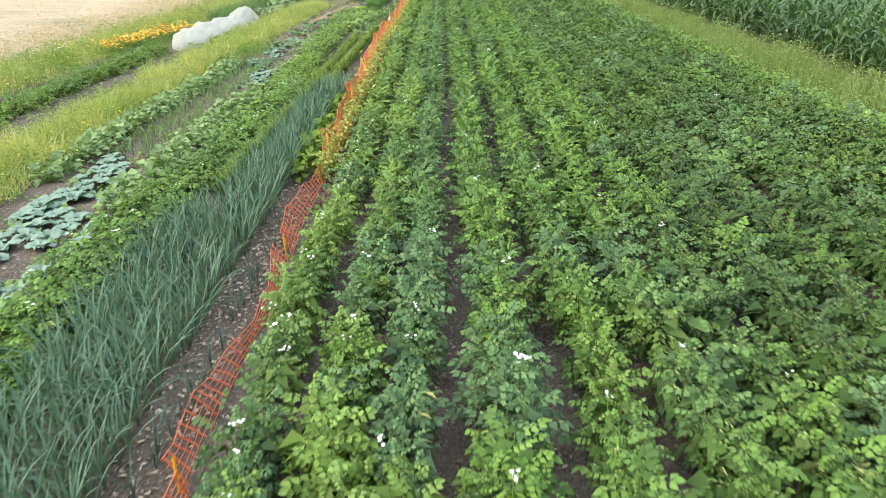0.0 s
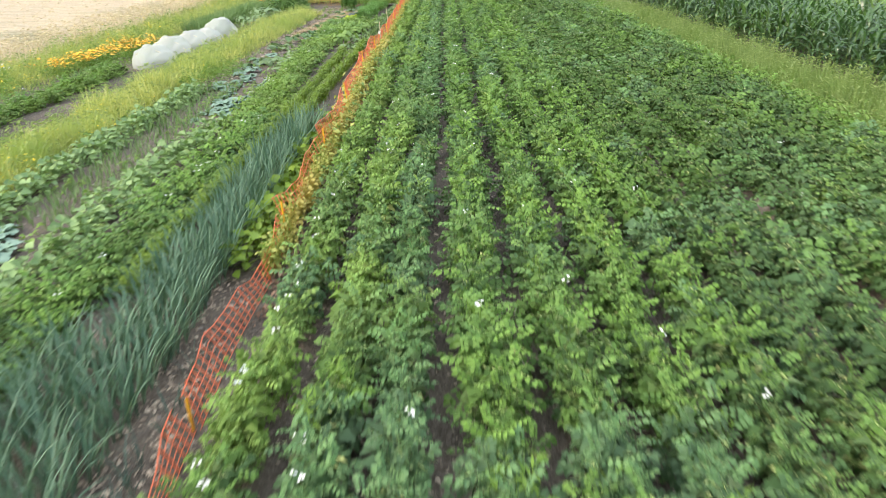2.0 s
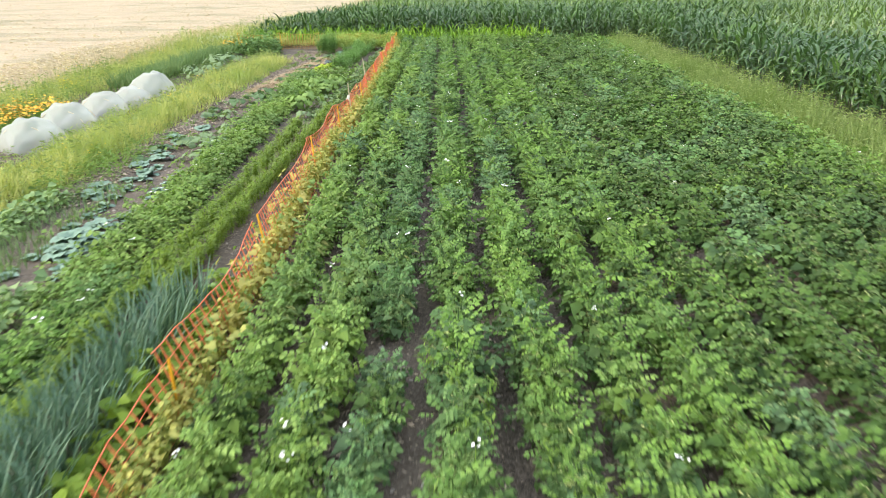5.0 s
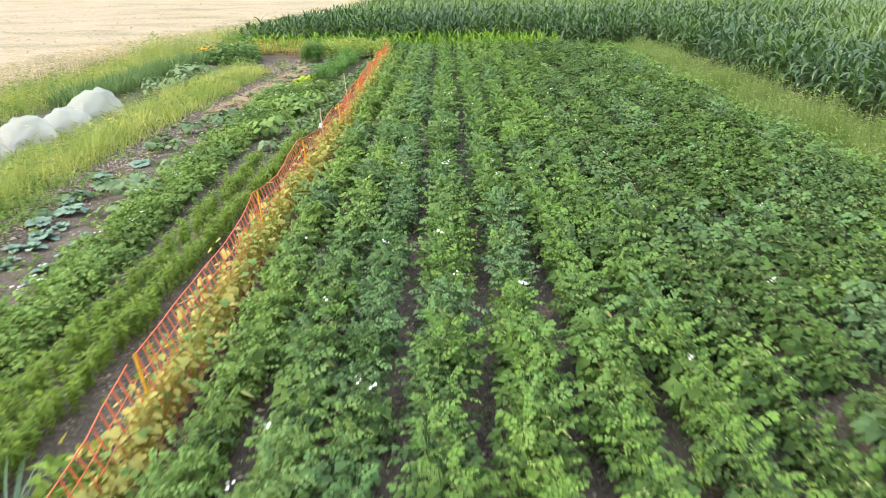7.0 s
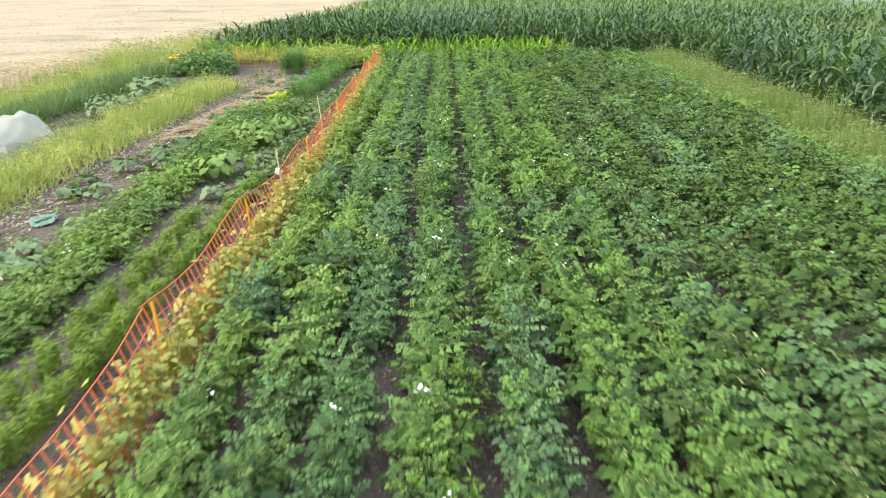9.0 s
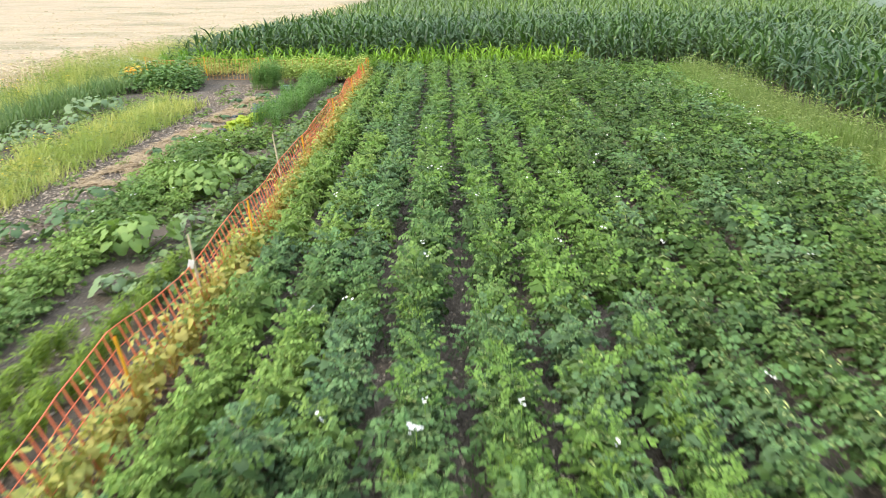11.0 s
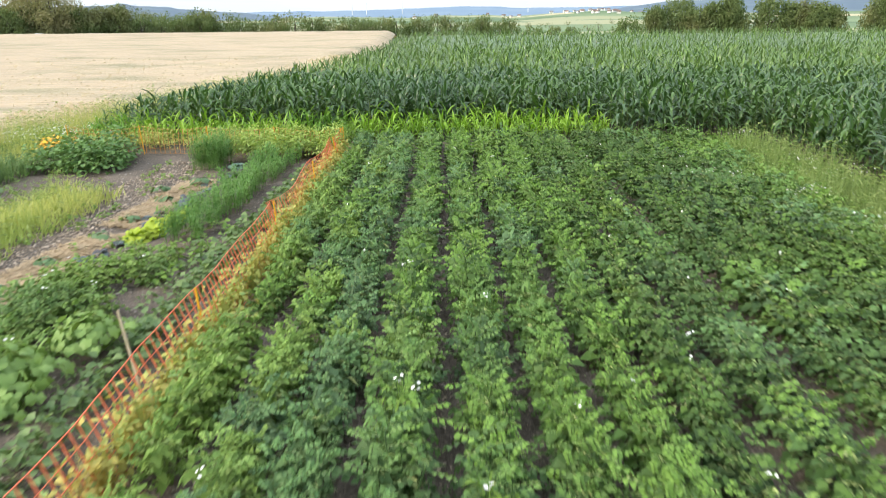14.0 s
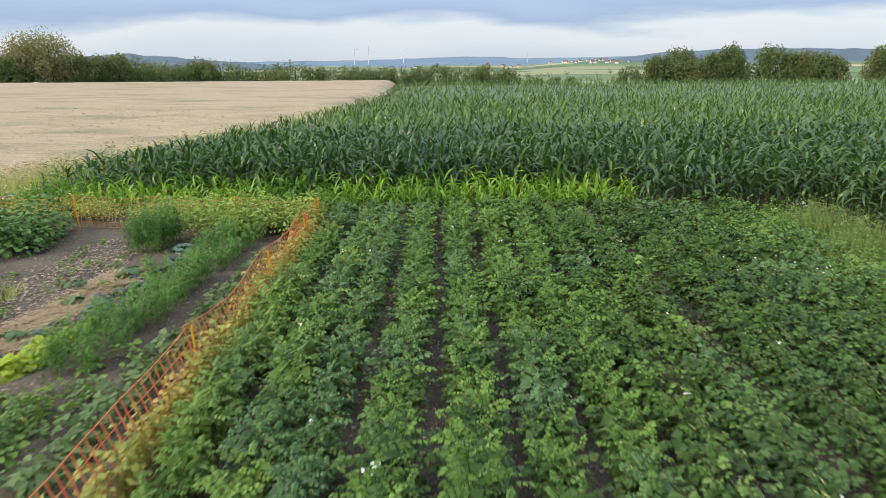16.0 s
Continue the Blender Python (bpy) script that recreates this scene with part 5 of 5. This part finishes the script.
for x, y, number in ((8.2, 36.4, 5), (6.75, 37.6, 3), (9.4, 38.1, 5), (7.7, 34.6, 2), (9.3, 42.4, 4), (9.5, 39.6, 4)):
    weeds_across("daisies", "white chamomile flowers beside the maize", number, x - 0.5, x + 0.5, y - 0.3, y + 0.3, DAISY, [M_WEED, M_PETAL], (0.85, 1.1), category="flowers")
weeds_across("yellow_flowers", "yellow flowering weeds beside the wheat", 150, -12.2, -9.4, 8, 43, BUTTER, [M_WEED, M_YELLOW], category="flowers")
weeds_across("yellow_flowers", "yellow flowering weeds in the grass strip", 90, -7.0, -5.8, 6, 36, BUTTER, [M_WEED, M_YELLOW], (0.5, 0.9), "flowers")
weeds_across("tall_weeds", "yellowing leafy weeds in the grass strip", 110, -7.2, -5.9, 8, 37, TALLWEED, [M_GRASS_Y], (0.3, 0.5))
weeds_across("tall_weeds", "tall leafy weeds beside the wheat", 130, -12.0, -9.3, 6, 43.5, TALLWEED, [M_WEED], (0.4, 0.8))
LOWWEED = [[(*dome_leaves(26, 0.22, 0.36, kite_form(0.075, 0.04, 0.2, 0.3)), 0)] for i in range(6)]
FEATHER = [plume_plant(7, 0.40, 0.13, 14) for i in range(5)]
M_FEATHER = foliage("feathery_weed_leaf", (0.092, 0.175, 0.023), (0.168, 0.272, 0.040), None, 0.6, 0.3, downy=0.2)
weeds_across("weed_cover", "dense low light green weeds at the field's edge", 620, 7.4, 8.9, 3, 43.5, LOWWEED, [M_WEED], (0.7, 1.3))
weeds_across("weed_cover", "small weeds between the ridges", 700, 0.6, 5.4, 4, 43.5, LOWWEED, [M_POTATO], (0.3, 0.65))
weeds_across("weed_cover", "low weeds between the potato rows", 420, 4.8, 7.6, 5, 43.5, LOWWEED, [M_POTATO], (0.5, 0.95))
weeds_across("weed_cover", "yellow-green weeds among the potato plants near the verge", 260, 5.6, 8.4, 10, 43.5, LOWWEED, [M_FEATHER], (0.7, 1.15))
for r, first, last, number in ((1, 3, 20, 16), (3, 3, 30, 34), (4, 5, 34, 30), (5, 4, 30, 20), (6, 6, 36, 16)):
    weeds_along = rand(first, last, number)
    spot = np.stack([row_x(ROW_AT[r], weeds_along) + rng.normal(0, 0.13, number), weeds_along], -1)
    spot = np.concatenate([spot, ground_at(spot[:, 0], spot[:, 1])[:, None]], 1)
    ob = new("feathery_weeds", mesh_of("feathery_weeds", gather(FEATHER, spot, (rand(0, 6.28, number), rng.integers(0, 5, number)), rand(0.8, 1.25, number)), [M_FEATHER]))
    tagged(ob, "bright green feathery weeds among the potato plants", "weeds", kind="stuff")
along = np.linspace(6, 43, 150)
spot = np.stack([row_x(4.64, along) + rng.normal(0, 0.13, 150), along + rng.normal(0, 0.3, 150)], -1)
spot = np.concatenate([spot, ground_at(spot[:, 0], spot[:, 1])[:, None]], 1)[np.array([noise.noise(Vector((0.0, q * 0.45, 4.0))) for q in along]) > -0.4]
ob = new("weed_cover", mesh_of("weed_cover", gather(LOWWEED, spot, (rand(0, 6.28, len(spot)), rng.integers(0, 6, len(spot))), rand(0.5, 0.95, len(spot))), [M_POTATO]))
tagged(ob, "low green weeds in a wide furrow", "weeds", kind="stuff")
bed("potato_row", "row of green potato plants beyond the grass strip", "potato row", BUSHY, [M_POTATO_Y, M_POTATO_TOP, M_PETAL], [(-9.0, 10), (-8.6, 23.5)], 0.3, 0.3, lines=2)
bed("onion_bed", "bed of tall upright onion leaves", "onion bed", LEEKS, [M_ONION], [(-8.9, 31.5), (-8.3, 41)], 0.8, 0.11, lines=5)
weeds_across("low_weeds", "low weeds and grass on the fallow bed", 800, -9.4, -7.0, 3, 42, LOWWEED, [M_WEED], (0.4, 0.85))

# straw mulch
def mulch():
    x, y, side = band(21000, [(-4.65, 31.0), (-4.1, 35.5), (-3.65, 39.8)], 0.8)
    lie = np.array([noise.noise(Vector((p * 1.3, q * 0.9, 2.0))) for p, q in zip(x, y)]) > -0.32
    x, y = x[lie], y[lie]
    k = len(x)
    form = (np.array([[-0.5, 0, 0], [0.5, 0, 0.0], [0.5, 1, 0.3], [-0.5, 1, 0.3]], float), np.array([[0, 1, 2, 3]]))
    size = np.stack([np.full(k, 0.012), rand(0.06, 0.18, k), rand(-0.03, 0.05, k)], -1)
    v, f = strew(form, np.stack([x, y, ground_at(x, y) + rand(0.01, 0.035, k)], -1), spin(rand(0, 6.28, k), rng.normal(0, 0.1, k), rng.normal(0, 0.3, k)), size)
    tagged(new("straw_mulch", mesh_of("straw_mulch", [(v, f, 0)], [M_STRAW])), "thin layer of loose tan straw mulch on the soil", "straw", kind="stuff")


mulch()


# stones and bark chips on the bare soil
def chips():
    k = 6500
    x = np.concatenate([rand(-6.0, -1.3, k - 2500), rand(-1.2, 6.5, 2500)])
    y = rand(2.5, 42, k)
    form = (np.array([[-.5, -.5, 0], [.5, -.5, 0], [.6, .4, 0], [-.4, .5, 0], [-.35, -.3, .5], [.3, -.4, .5], [.35, .3, .45], [-.3, .35, .5]], float),
            np.array([[4, 5, 6, 7], [0, 1, 5, 4], [1, 2, 6, 5], [2, 3, 7, 6], [3, 0, 4, 7]]))
    s = np.minimum(rng.gamma(2.0, 0.008, k) + 0.006, 0.04)
    v, f = strew(form, np.stack([x, y, ground_at(x, y) - 0.002], -1), spin(rand(0, 6.28, k), rng.normal(0, 0.25, k), rng.normal(0, 0.25, k)), np.stack([s, s * rand(0.6, 1.8, k), s * 0.7], -1))
    tagged(new("pebbles", mesh_of("pebbles", [(v, f, 0)], [M_STONE], False)), "small pale stones and chips strewn on the soil", "stones", kind="stuff")


chips()


def wood_chips():
    x, y, side = band(12000, [(-5.6, 20), (-5.2, 28), (-4.9, 34), (-4.6, 42)], 1.5)
    near_x, near_y, side = band(1400, [(-2.0, 2.5), (-1.95, 10)], 0.7)
    x, y = np.concatenate([x, near_x]), np.concatenate([y, near_y])
    k = len(x)
    size = rand(0.5, 1.5, k)
    v, f = strew(kite_form(0.05, 0.026, 0.3, 0.1), np.stack([x, y, ground_at(x, y) + 0.008], -1), spin(rand(0, 6.28, k), rng.normal(0, 0.2, k), rng.normal(0, 0.3, k)), size)
    tagged(new("wood_chips", mesh_of("wood_chips", [(v, f, 0)], [M_CHIP])), "pale wood chips strewn over the trodden garden path", "wood chips", kind="stuff")


M_CHIP = foliage("wood_chip", (0.172, 0.132, 0.098), (0.483, 0.397, 0.305), None, 0.85, 0.0, gloss=0.2)
wood_chips()


def furrow_litter():
    """Dry leaves and straw bits on the bare furrows."""
    k = 4200
    gap, y = rng.integers(0, 5, k), rand(3, 42, k)
    gap[:1700] = rng.integers(0, 2, 1700)
    mid = np.array([(a + b) / 2 for a, b in zip(ROW_AT[:5], ROW_AT[1:6])])[gap]
    x = row_x(mid, y) + rng.normal(0, 0.07, k)
    v, f = strew(kite_form(0.055, 0.026, 0.3, 0.1), np.stack([x, y, ground_at(x, y) + 0.008], -1), spin(rand(0, 6.28, k), rng.normal(0, 0.2, k), rng.normal(0, 0.3, k)), rand(0.5, 1.4, k))
    tagged(new("leaf_litter", mesh_of("leaf_litter", [(v, f, 0)], [M_CHIP])), "dry pale leaf litter lying in the bare furrows", "leaf litter", kind="stuff")
    k = 3600
    y = rand(9, 42, k)
    x = np.interp(y, [q[1] for q in FENCE], [q[0] for q in FENCE]) + 0.16 + rng.normal(0, 0.09, k)
    v, f = strew(kite_form(0.07, 0.035, 0.3, 0.2), np.stack([x, y, ground_at(x, y) + rand(0.01, 0.09, k)], -1), spin(rand(0, 6.28, k), rng.normal(0.2, 0.4, k), rng.normal(0, 0.4, k)), rand(0.5, 1.3, k))
    tagged(new("leaf_litter", mesh_of("leaf_litter", [(v, f, 0)], [M_WITHERED])), "withered brown bean leaves under the net", "leaf litter", kind="stuff")


M_WITHERED = foliage("withered_leaf", (0.111, 0.064, 0.043), (0.281, 0.183, 0.132), None, 0.8, 0.1, gloss=0.15)


furrow_litter()


# ---- fleece tunnels ----
def fleece_tunnel(x, y0, y1, width, height, drift=0.0):
    root = new("fleece_tunnel")
    tagged(root, "white garden fleece draped over hoops above a bed", "fleece tunnel", "fleece tunnels")
    hoops = 1
    ny, nx = 24, 24
    v, f = [], []
    for j in range(ny + 1):
        s = j / ny
        end = min(1.0, min(s, 1 - s) * 3.2 + 0.02) ** 0.5
        wave = 0.72 + 0.28 * math.sin(math.pi * s) ** 0.8
        for i in range(nx + 1):
            an = math.pi * i / nx
            wr = 1 + 0.03 * math.sin(9 * an + 5 * s) * math.sin(17 * s) + 0.07 * noise.noise(Vector((an * 3, s * 14, x))) + 0.13 * noise.noise(Vector((an * 1.3, s * 5, x * 9)))
            r = end * wave * wr
            px = x + drift * s - width / 2 * math.cos(an) * (0.75 + 0.25 * r) * max(r, 0.25)
            v.append([px, y0 + (y1 - y0) * s, max(0.0, height * math.sin(an) ** 0.75 * r) + 0.01])
    for j in range(ny):
        for i in range(nx):
            q = j * (nx + 1) + i
            f.append([q, q + 1, q + nx + 2, q + nx + 1])
    part("cover", mesh_of("cover", [(np.array(v), np.array(f), 0)], [M_FLEECE]), root, "translucent white fleece")
    for h in range(2):
        s = 0.3 + 0.4 * h
        pts = [(x + drift * s - width / 2 * 0.9 * math.cos(a), y0 + (y1 - y0) * s, height * 0.88 * math.sin(a) ** 0.75) for a in np.linspace(0.05, math.pi - 0.05, 14)]
        part("hoop", mesh_of("hoop", [(*tube(pts, 0.008, 6), 0)], [M_CANE]), root, "thin bent hoop")


for x, y0, y1, w, h in ((-7.85, 23.4, 25.0, 1.15, 0.60), (-7.80, 24.9, 26.5, 1.2, 0.64), (-7.75, 26.8, 28.2, 1.1, 0.60), (-7.65, 28.2, 29.8, 1.0, 0.50), (-7.55, 29.6, 31.2, 1.2, 0.70)):
    fleece_tunnel(x, y0, y1, w, h)


# ---- distance ----
def bearing(px):
    """World angle from +y, clockwise, for a mark on a far scale."""
    return math.atan((px - 784) / 1240) + radians(1.07)


END = Vector((1.5, 28.0, 0))


def out_at(px, far):
    a = bearing(px)
    return END.x + far * math.sin(a), END.y + far * math.cos(a)


def crown_of(height, wide, bush, far):
    """Tufts of leaves over an uneven crown: small leaves that face outward."""
    pieces = []
    count = (8 if far > 300 else 16) if bush else 38
    lean = rng.uniform(0.75, 1.25, 5)
    for i in range(count):
        s = (i + 0.5) / count
        up = (0.10 + 0.82 * s) if bush else (0.14 + 0.78 * s)
        girth = math.sin(math.pi * min(1.0, 0.18 + 0.80 * up)) ** 0.6
        an = i * 2.4 + rng.uniform(-0.5, 0.5)
        out = wide * 0.42 * girth * lean[i % 5] * rng.uniform(0.35, 1.0) ** 0.5
        r = rng.uniform(0.13, 0.20) * (height + wide) * 0.5
        c = np.array([out * math.cos(an), out * math.sin(an), height * up * rng.uniform(0.94, 1.04) - 0.3 * r])
        per = 20 if far > 300 else 84 if bush else 110
        d = rng.normal(0, 1, (per, 3))
        d /= np.linalg.norm(d, axis=1)[:, None]
        place = c + d * r * rng.uniform(0.3, 1.3, (per, 1)) ** 0.6
        place[:, 2] = np.maximum(place[:, 2], 0.15)
        turn = spin(np.arctan2(d[:, 1], d[:, 0]) - np.pi / 2 + rng.normal(0, 0.4, per), np.arcsin(d[:, 2]) - np.pi / 2 + rng.normal(0.5, 0.6, per), rng.normal(0, 0.6, per))
        pieces.append((*strew(kite_form(0.46, 0.38, 0.3, 0.3) if far > 300 else kite_form(0.40, 0.34, 0.3, 0.3), place, turn, rand(0.6, 1.2, per)), 0))
    return pieces


def tree(px, far, height, wide, kind="tree", mat=None):
    x, y = out_at(px, far)
    g = ground_at(x, y)[0]
    bush = kind == "bush"
    root = new("hedge_bush" if bush else "tree")
    tagged(root, "rounded leafy hedge bush beyond the fields" if bush else "tall leafy green tree standing in the hedge", kind, "hedge bushes" if bush else "trees")
    root.matrix_world = pose(x, y, g - 0.1, 0, 0, rng.uniform(0, 360))
    limbs = [tube([(0, 0, 0), (0.1, 0, height * 0.25), (0.0, 0.15, height * 0.55), (0.1, 0.1, height * 0.8)], 0.03 * height, 7, 0.25)]
    for i in range(5 if bush else 9):
        an = i * 2.4 + rng.uniform(-0.4, 0.4)
        z = height * rng.uniform(0.2, 0.82)
        r = wide * 0.5 * rng.uniform(0.35, 0.75) * (1 - 0.5 * abs(z / height - 0.5))
        tip = (r * math.cos(an), r * math.sin(an), z)
        limbs.append(tube([(0, 0, z * 0.45), (tip[0] * 0.5, tip[1] * 0.5, z * 0.75), tip], 0.012 * height, 5, 0.3))
    part("trunk", mesh_of("trunk", [(*join(limbs), 0)], [M_BARK]), root, "brown trunk and limbs")
    part("crown", mesh_of("crown", crown_of(height, wide, bush, far), [mat or M_TREE]), root, "uneven crown of small leaves")


for px in list(range(-30, 640, 31)) + list(range(650, 920, 30)):
    tree(px + rng.uniform(-8, 8), 170 + rng.uniform(0, 6) + 0.02 * px, rng.uniform(5.8, 7.2) * float(np.interp(px, [260, 340], [1.22, 0.95])), rng.uniform(6, 9), "bush")
for k in range(26):
    tree(rng.uniform(560, 1130), rng.uniform(330, 800), rng.uniform(3, 6), rng.uniform(5, 10), "bush")
for px, far, h, w, k in ((5, 172, 8.0, 8, "tree"), (35, 170, 6.5, 8, "tree"), (68, 175, 11.0, 11, "tree"), (88, 175, 13.0, 14, "tree"), (112, 173, 11.8, 12, "tree"), (125, 172, 7.0, 8, "tree"), (158, 172, 7.2, 8, "tree"), (185, 172, 7.0, 8, "tree"), (228, 172, 8.0, 7, "tree"), (265, 172, 5.6, 8, "bush"), (300, 172, 5.4, 8, "bush"), (335, 173, 5.6, 7, "bush"),
                         (368, 176, 7.0, 8, "tree"), (410, 177, 4.6, 8, "bush"), 
                         (495, 178, 4.4, 7, "bush"), (615, 182, 4.4, 5, "bush"), 
                         (665, 186, 4.6, 7, "bush"), (740, 188, 4.6, 8, "bush"), (850, 190, 5.0, 9, "bush"), (880, 190, 4.6, 7, "bush"), (640, 200, 4.0, 5, "bush"),
                         (940, 230, 4.6, 7, "bush"), (975, 235, 4.6, 6, "bush"), (1005, 250, 5, 6, "bush"), (1100, 165, 4.2, 8, "bush"), (1150, 172, 7.0, 6, "tree"), (1190, 174, 8.8, 8, "tree"), (1225, 172, 6.6, 8, "tree"),
                         (1250, 172, 7.6, 6, "tree"), (1278, 172, 9.2, 5, "tree"), (1295, 172, 6.0, 6, "bush"), (1345, 174, 8.6, 9, "tree"), (1390, 174, 7.4, 7, "tree"), (1425, 173, 7.0, 7, "tree"), (1452, 173, 6.0, 6, "tree"),
                         (1540, 172, 8.0, 8, "tree"), (1575, 172, 8.0, 8, "tree")):
    tree(px, far, h, w, k, mat=M_OAK if 60 < px < 130 else None)


def hut(px, far):
    """A small white hut before the hedge."""
    x, y = out_at(px, far)
    root = new("hut")
    tagged(root, "tiny white hut standing before the hedge", "hut")
    root.matrix_world = pose(x, y, ground_at(x, y)[0] + 0.2, 0, 0, 12)
    for name, size, up, m in (("wall", (1.7, 1.2, 1.1), 0.55, M_WALL), ("roof", (1.9, 1.4, 0.14), 1.17, M_PETAL)):
        bm = bmesh.new()
        bmesh.ops.create_cube(bm, size=1.0, matrix=pose(0, 0, up, 0, 6 if name == "roof" else 0, 0) @ Matrix.Diagonal((*size, 1)))
        bmesh.ops.bevel(bm, geom=bm.edges[:], offset=0.04, segments=1, affect="EDGES")
        me = bpy.data.meshes.new(name)
        bm.to_mesh(me)
        bm.free()
        me.materials.append(m)
        part(name, me, root)


hut(88, 163)


def ridge(name, label, far, tops, mat, rough):
    """A wooded ridge on the skyline, its haze in the material's blue; tops: (column, height in metres)."""
    cols = np.linspace(tops[0][0], tops[-1][0], 420)
    up = np.interp(cols, [p for p, _ in tops], [h for _, h in tops])
    v, f = [], []
    for c, h in zip(cols, up):
        for k, (s, z) in enumerate(((-0.22, 0.0), (-0.12, 0.55), (-0.05, 0.85), (0.0, 1.0), (0.1, 0.3))):
            x, y = out_at(c, far * (1 + s))
            v.append([x, y, -8 + (h + 8) * z + (rough * noise.noise(Vector((c * 0.03, k * 1.7, far))) + rough * 0.3 * noise.noise(Vector((c * 0.4, k, 2.0))) if k in (1, 2, 3) else 0)])
    for i in range(len(cols) - 1):
        for k in range(4):
            q = i * 5 + k
            f.append([q, q + 5, q + 6, q + 1])
    tagged(new(name, mesh_of(name, [(np.array(v), np.array(f), 0)], [mat])), label, "hills", kind="structure")


# backdrop ridges; the air's haze is painted in their colours
ridge("backdrop_hills", "hills on the far horizon, coloured pale blue with haze", 3100, [(380, 16), (440, 20), (520, 24), (600, 24), (700, 28), (780, 36), (850, 38), (900, 31), (960, 29), (1040, 31), (1140, 34), (1220, 30)], M_HILL_HAZE, 3.0)
ridge("backdrop_woods_west", "wooded hill beyond the fields, haze put into its blue-green", 1800, [(-500, 34), (0, 28), (150, 27), (240, 32), (330, 25), (400, 17), (470, 10), (520, 2)], M_WOOD_HAZE, 5.0)
ridge("backdrop_woods_east", "wooded hill behind the village, haze put into its blue-green", 1900, [(1040, 6), (1080, 16), (1120, 25), (1180, 32), (1240, 35), (1350, 37), (1430, 35), (1500, 32), (1568, 31), (2000, 40)], M_WOOD_HAZE, 3.2)


def house(px, far, w, d, h, wall, roof):
    x, y = out_at(px, far)
    root = new("house")
    tagged(root, "small distant village house with a pitched roof", "house", "village houses")
    root.matrix_world = pose(x, y, ground_at(x, y)[0] - 0.5, 0, 0, rng.uniform(-50, 50))
    a, b = w / 2, d / 2
    walls = (np.array([[-a, -b, 0], [a, -b, 0], [a, b, 0], [-a, b, 0], [-a, -b, h], [a, -b, h], [a, b, h], [-a, b, h], [-a, 0, h + 0.42 * d], [a, 0, h + 0.42 * d]]),
             np.array([[0, 1, 5, 4], [2, 3, 7, 6], [1, 2, 6, 5], [3, 0, 4, 7], [4, 8, 7, 7], [5, 6, 9, 9]][:4]))
    gables = (np.array([[-a, -b, h], [-a, 0, h + 0.42 * d], [-a, b, h], [-a, 0, h], [a, -b, h], [a, 0, h + 0.42 * d], [a, b, h], [a, 0, h]]), np.array([[0, 3, 2, 1], [4, 5, 6, 7]]))
    part("wall", mesh_of("wall", [(*walls, 0), (*gables, 0)], [wall], False), root)
    e, t = 0.6, 0.3
    slabs = []
    for s in (-1, 1):
        top, low = h + 0.42 * d + t, h - 0.2
        slabs.append((np.array([[-a - e, 0, top], [a + e, 0, top], [a + e, s * (b + e), low], [-a - e, s * (b + e), low], [-a - e, 0, top + t], [a + e, 0, top + t], [a + e, s * (b + e), low + t], [-a - e, s * (b + e), low + t]]),
                      np.array([[0, 1, 2, 3], [4, 7, 6, 5], [0, 3, 7, 4], [1, 5, 6, 2], [3, 2, 6, 7]])))
    part("roof", mesh_of("roof", [(*join(slabs), 0)], [roof], False), root, "tiled roof")


for k in range(38):
    if k < 32:
        px, far = rng.normal(1045, 40), rng.uniform(1350, 2000)
    else:
        px, far = rng.uniform(690, 980), rng.uniform(1500, 1900)
    house(px, far, rng.uniform(5, 8.5), rng.uniform(4.5, 6.5), rng.uniform(2.6, 3.8), M_WALL, M_ROOF if rng.random() < 0.6 else M_ROOF_GREY)


def wind_turbine(px, far, height):
    x, y = out_at(px, far)
    root = new("wind_turbine")
    tagged(root, "tiny distant white wind turbine on the horizon", "wind turbine", "wind turbines")
    root.matrix_world = pose(x, y, ground_at(x, y)[0] - 1)
    part("tower", mesh_of("tower", [(*tube([(0, 0, 0), (0, 0, height)], 1.8, 8, 0.5), 0)], [M_WALL]), root)
    part("hub", mesh_of("hub", [(*tube([(0, -4, height), (0, 3, height)], 1.6, 8, 0.8), 0)], [M_WALL]), root)
    turn = rng.uniform(0, 2)
    for i in range(3):
        a = turn + i * 2 * math.pi / 3
        part("rotor_blade", mesh_of("rotor_blade", [(*tube([(0, -3.5, height), (0.42 * height * math.cos(a), -3.5, height + 0.42 * height * math.sin(a))], 1.0, 5, 0.2), 0)], [M_WALL]), root)


for px, h in ((633, 62), (657, 66), (717, 58), (928, 40)):
    wind_turbine(px, 2700, h)
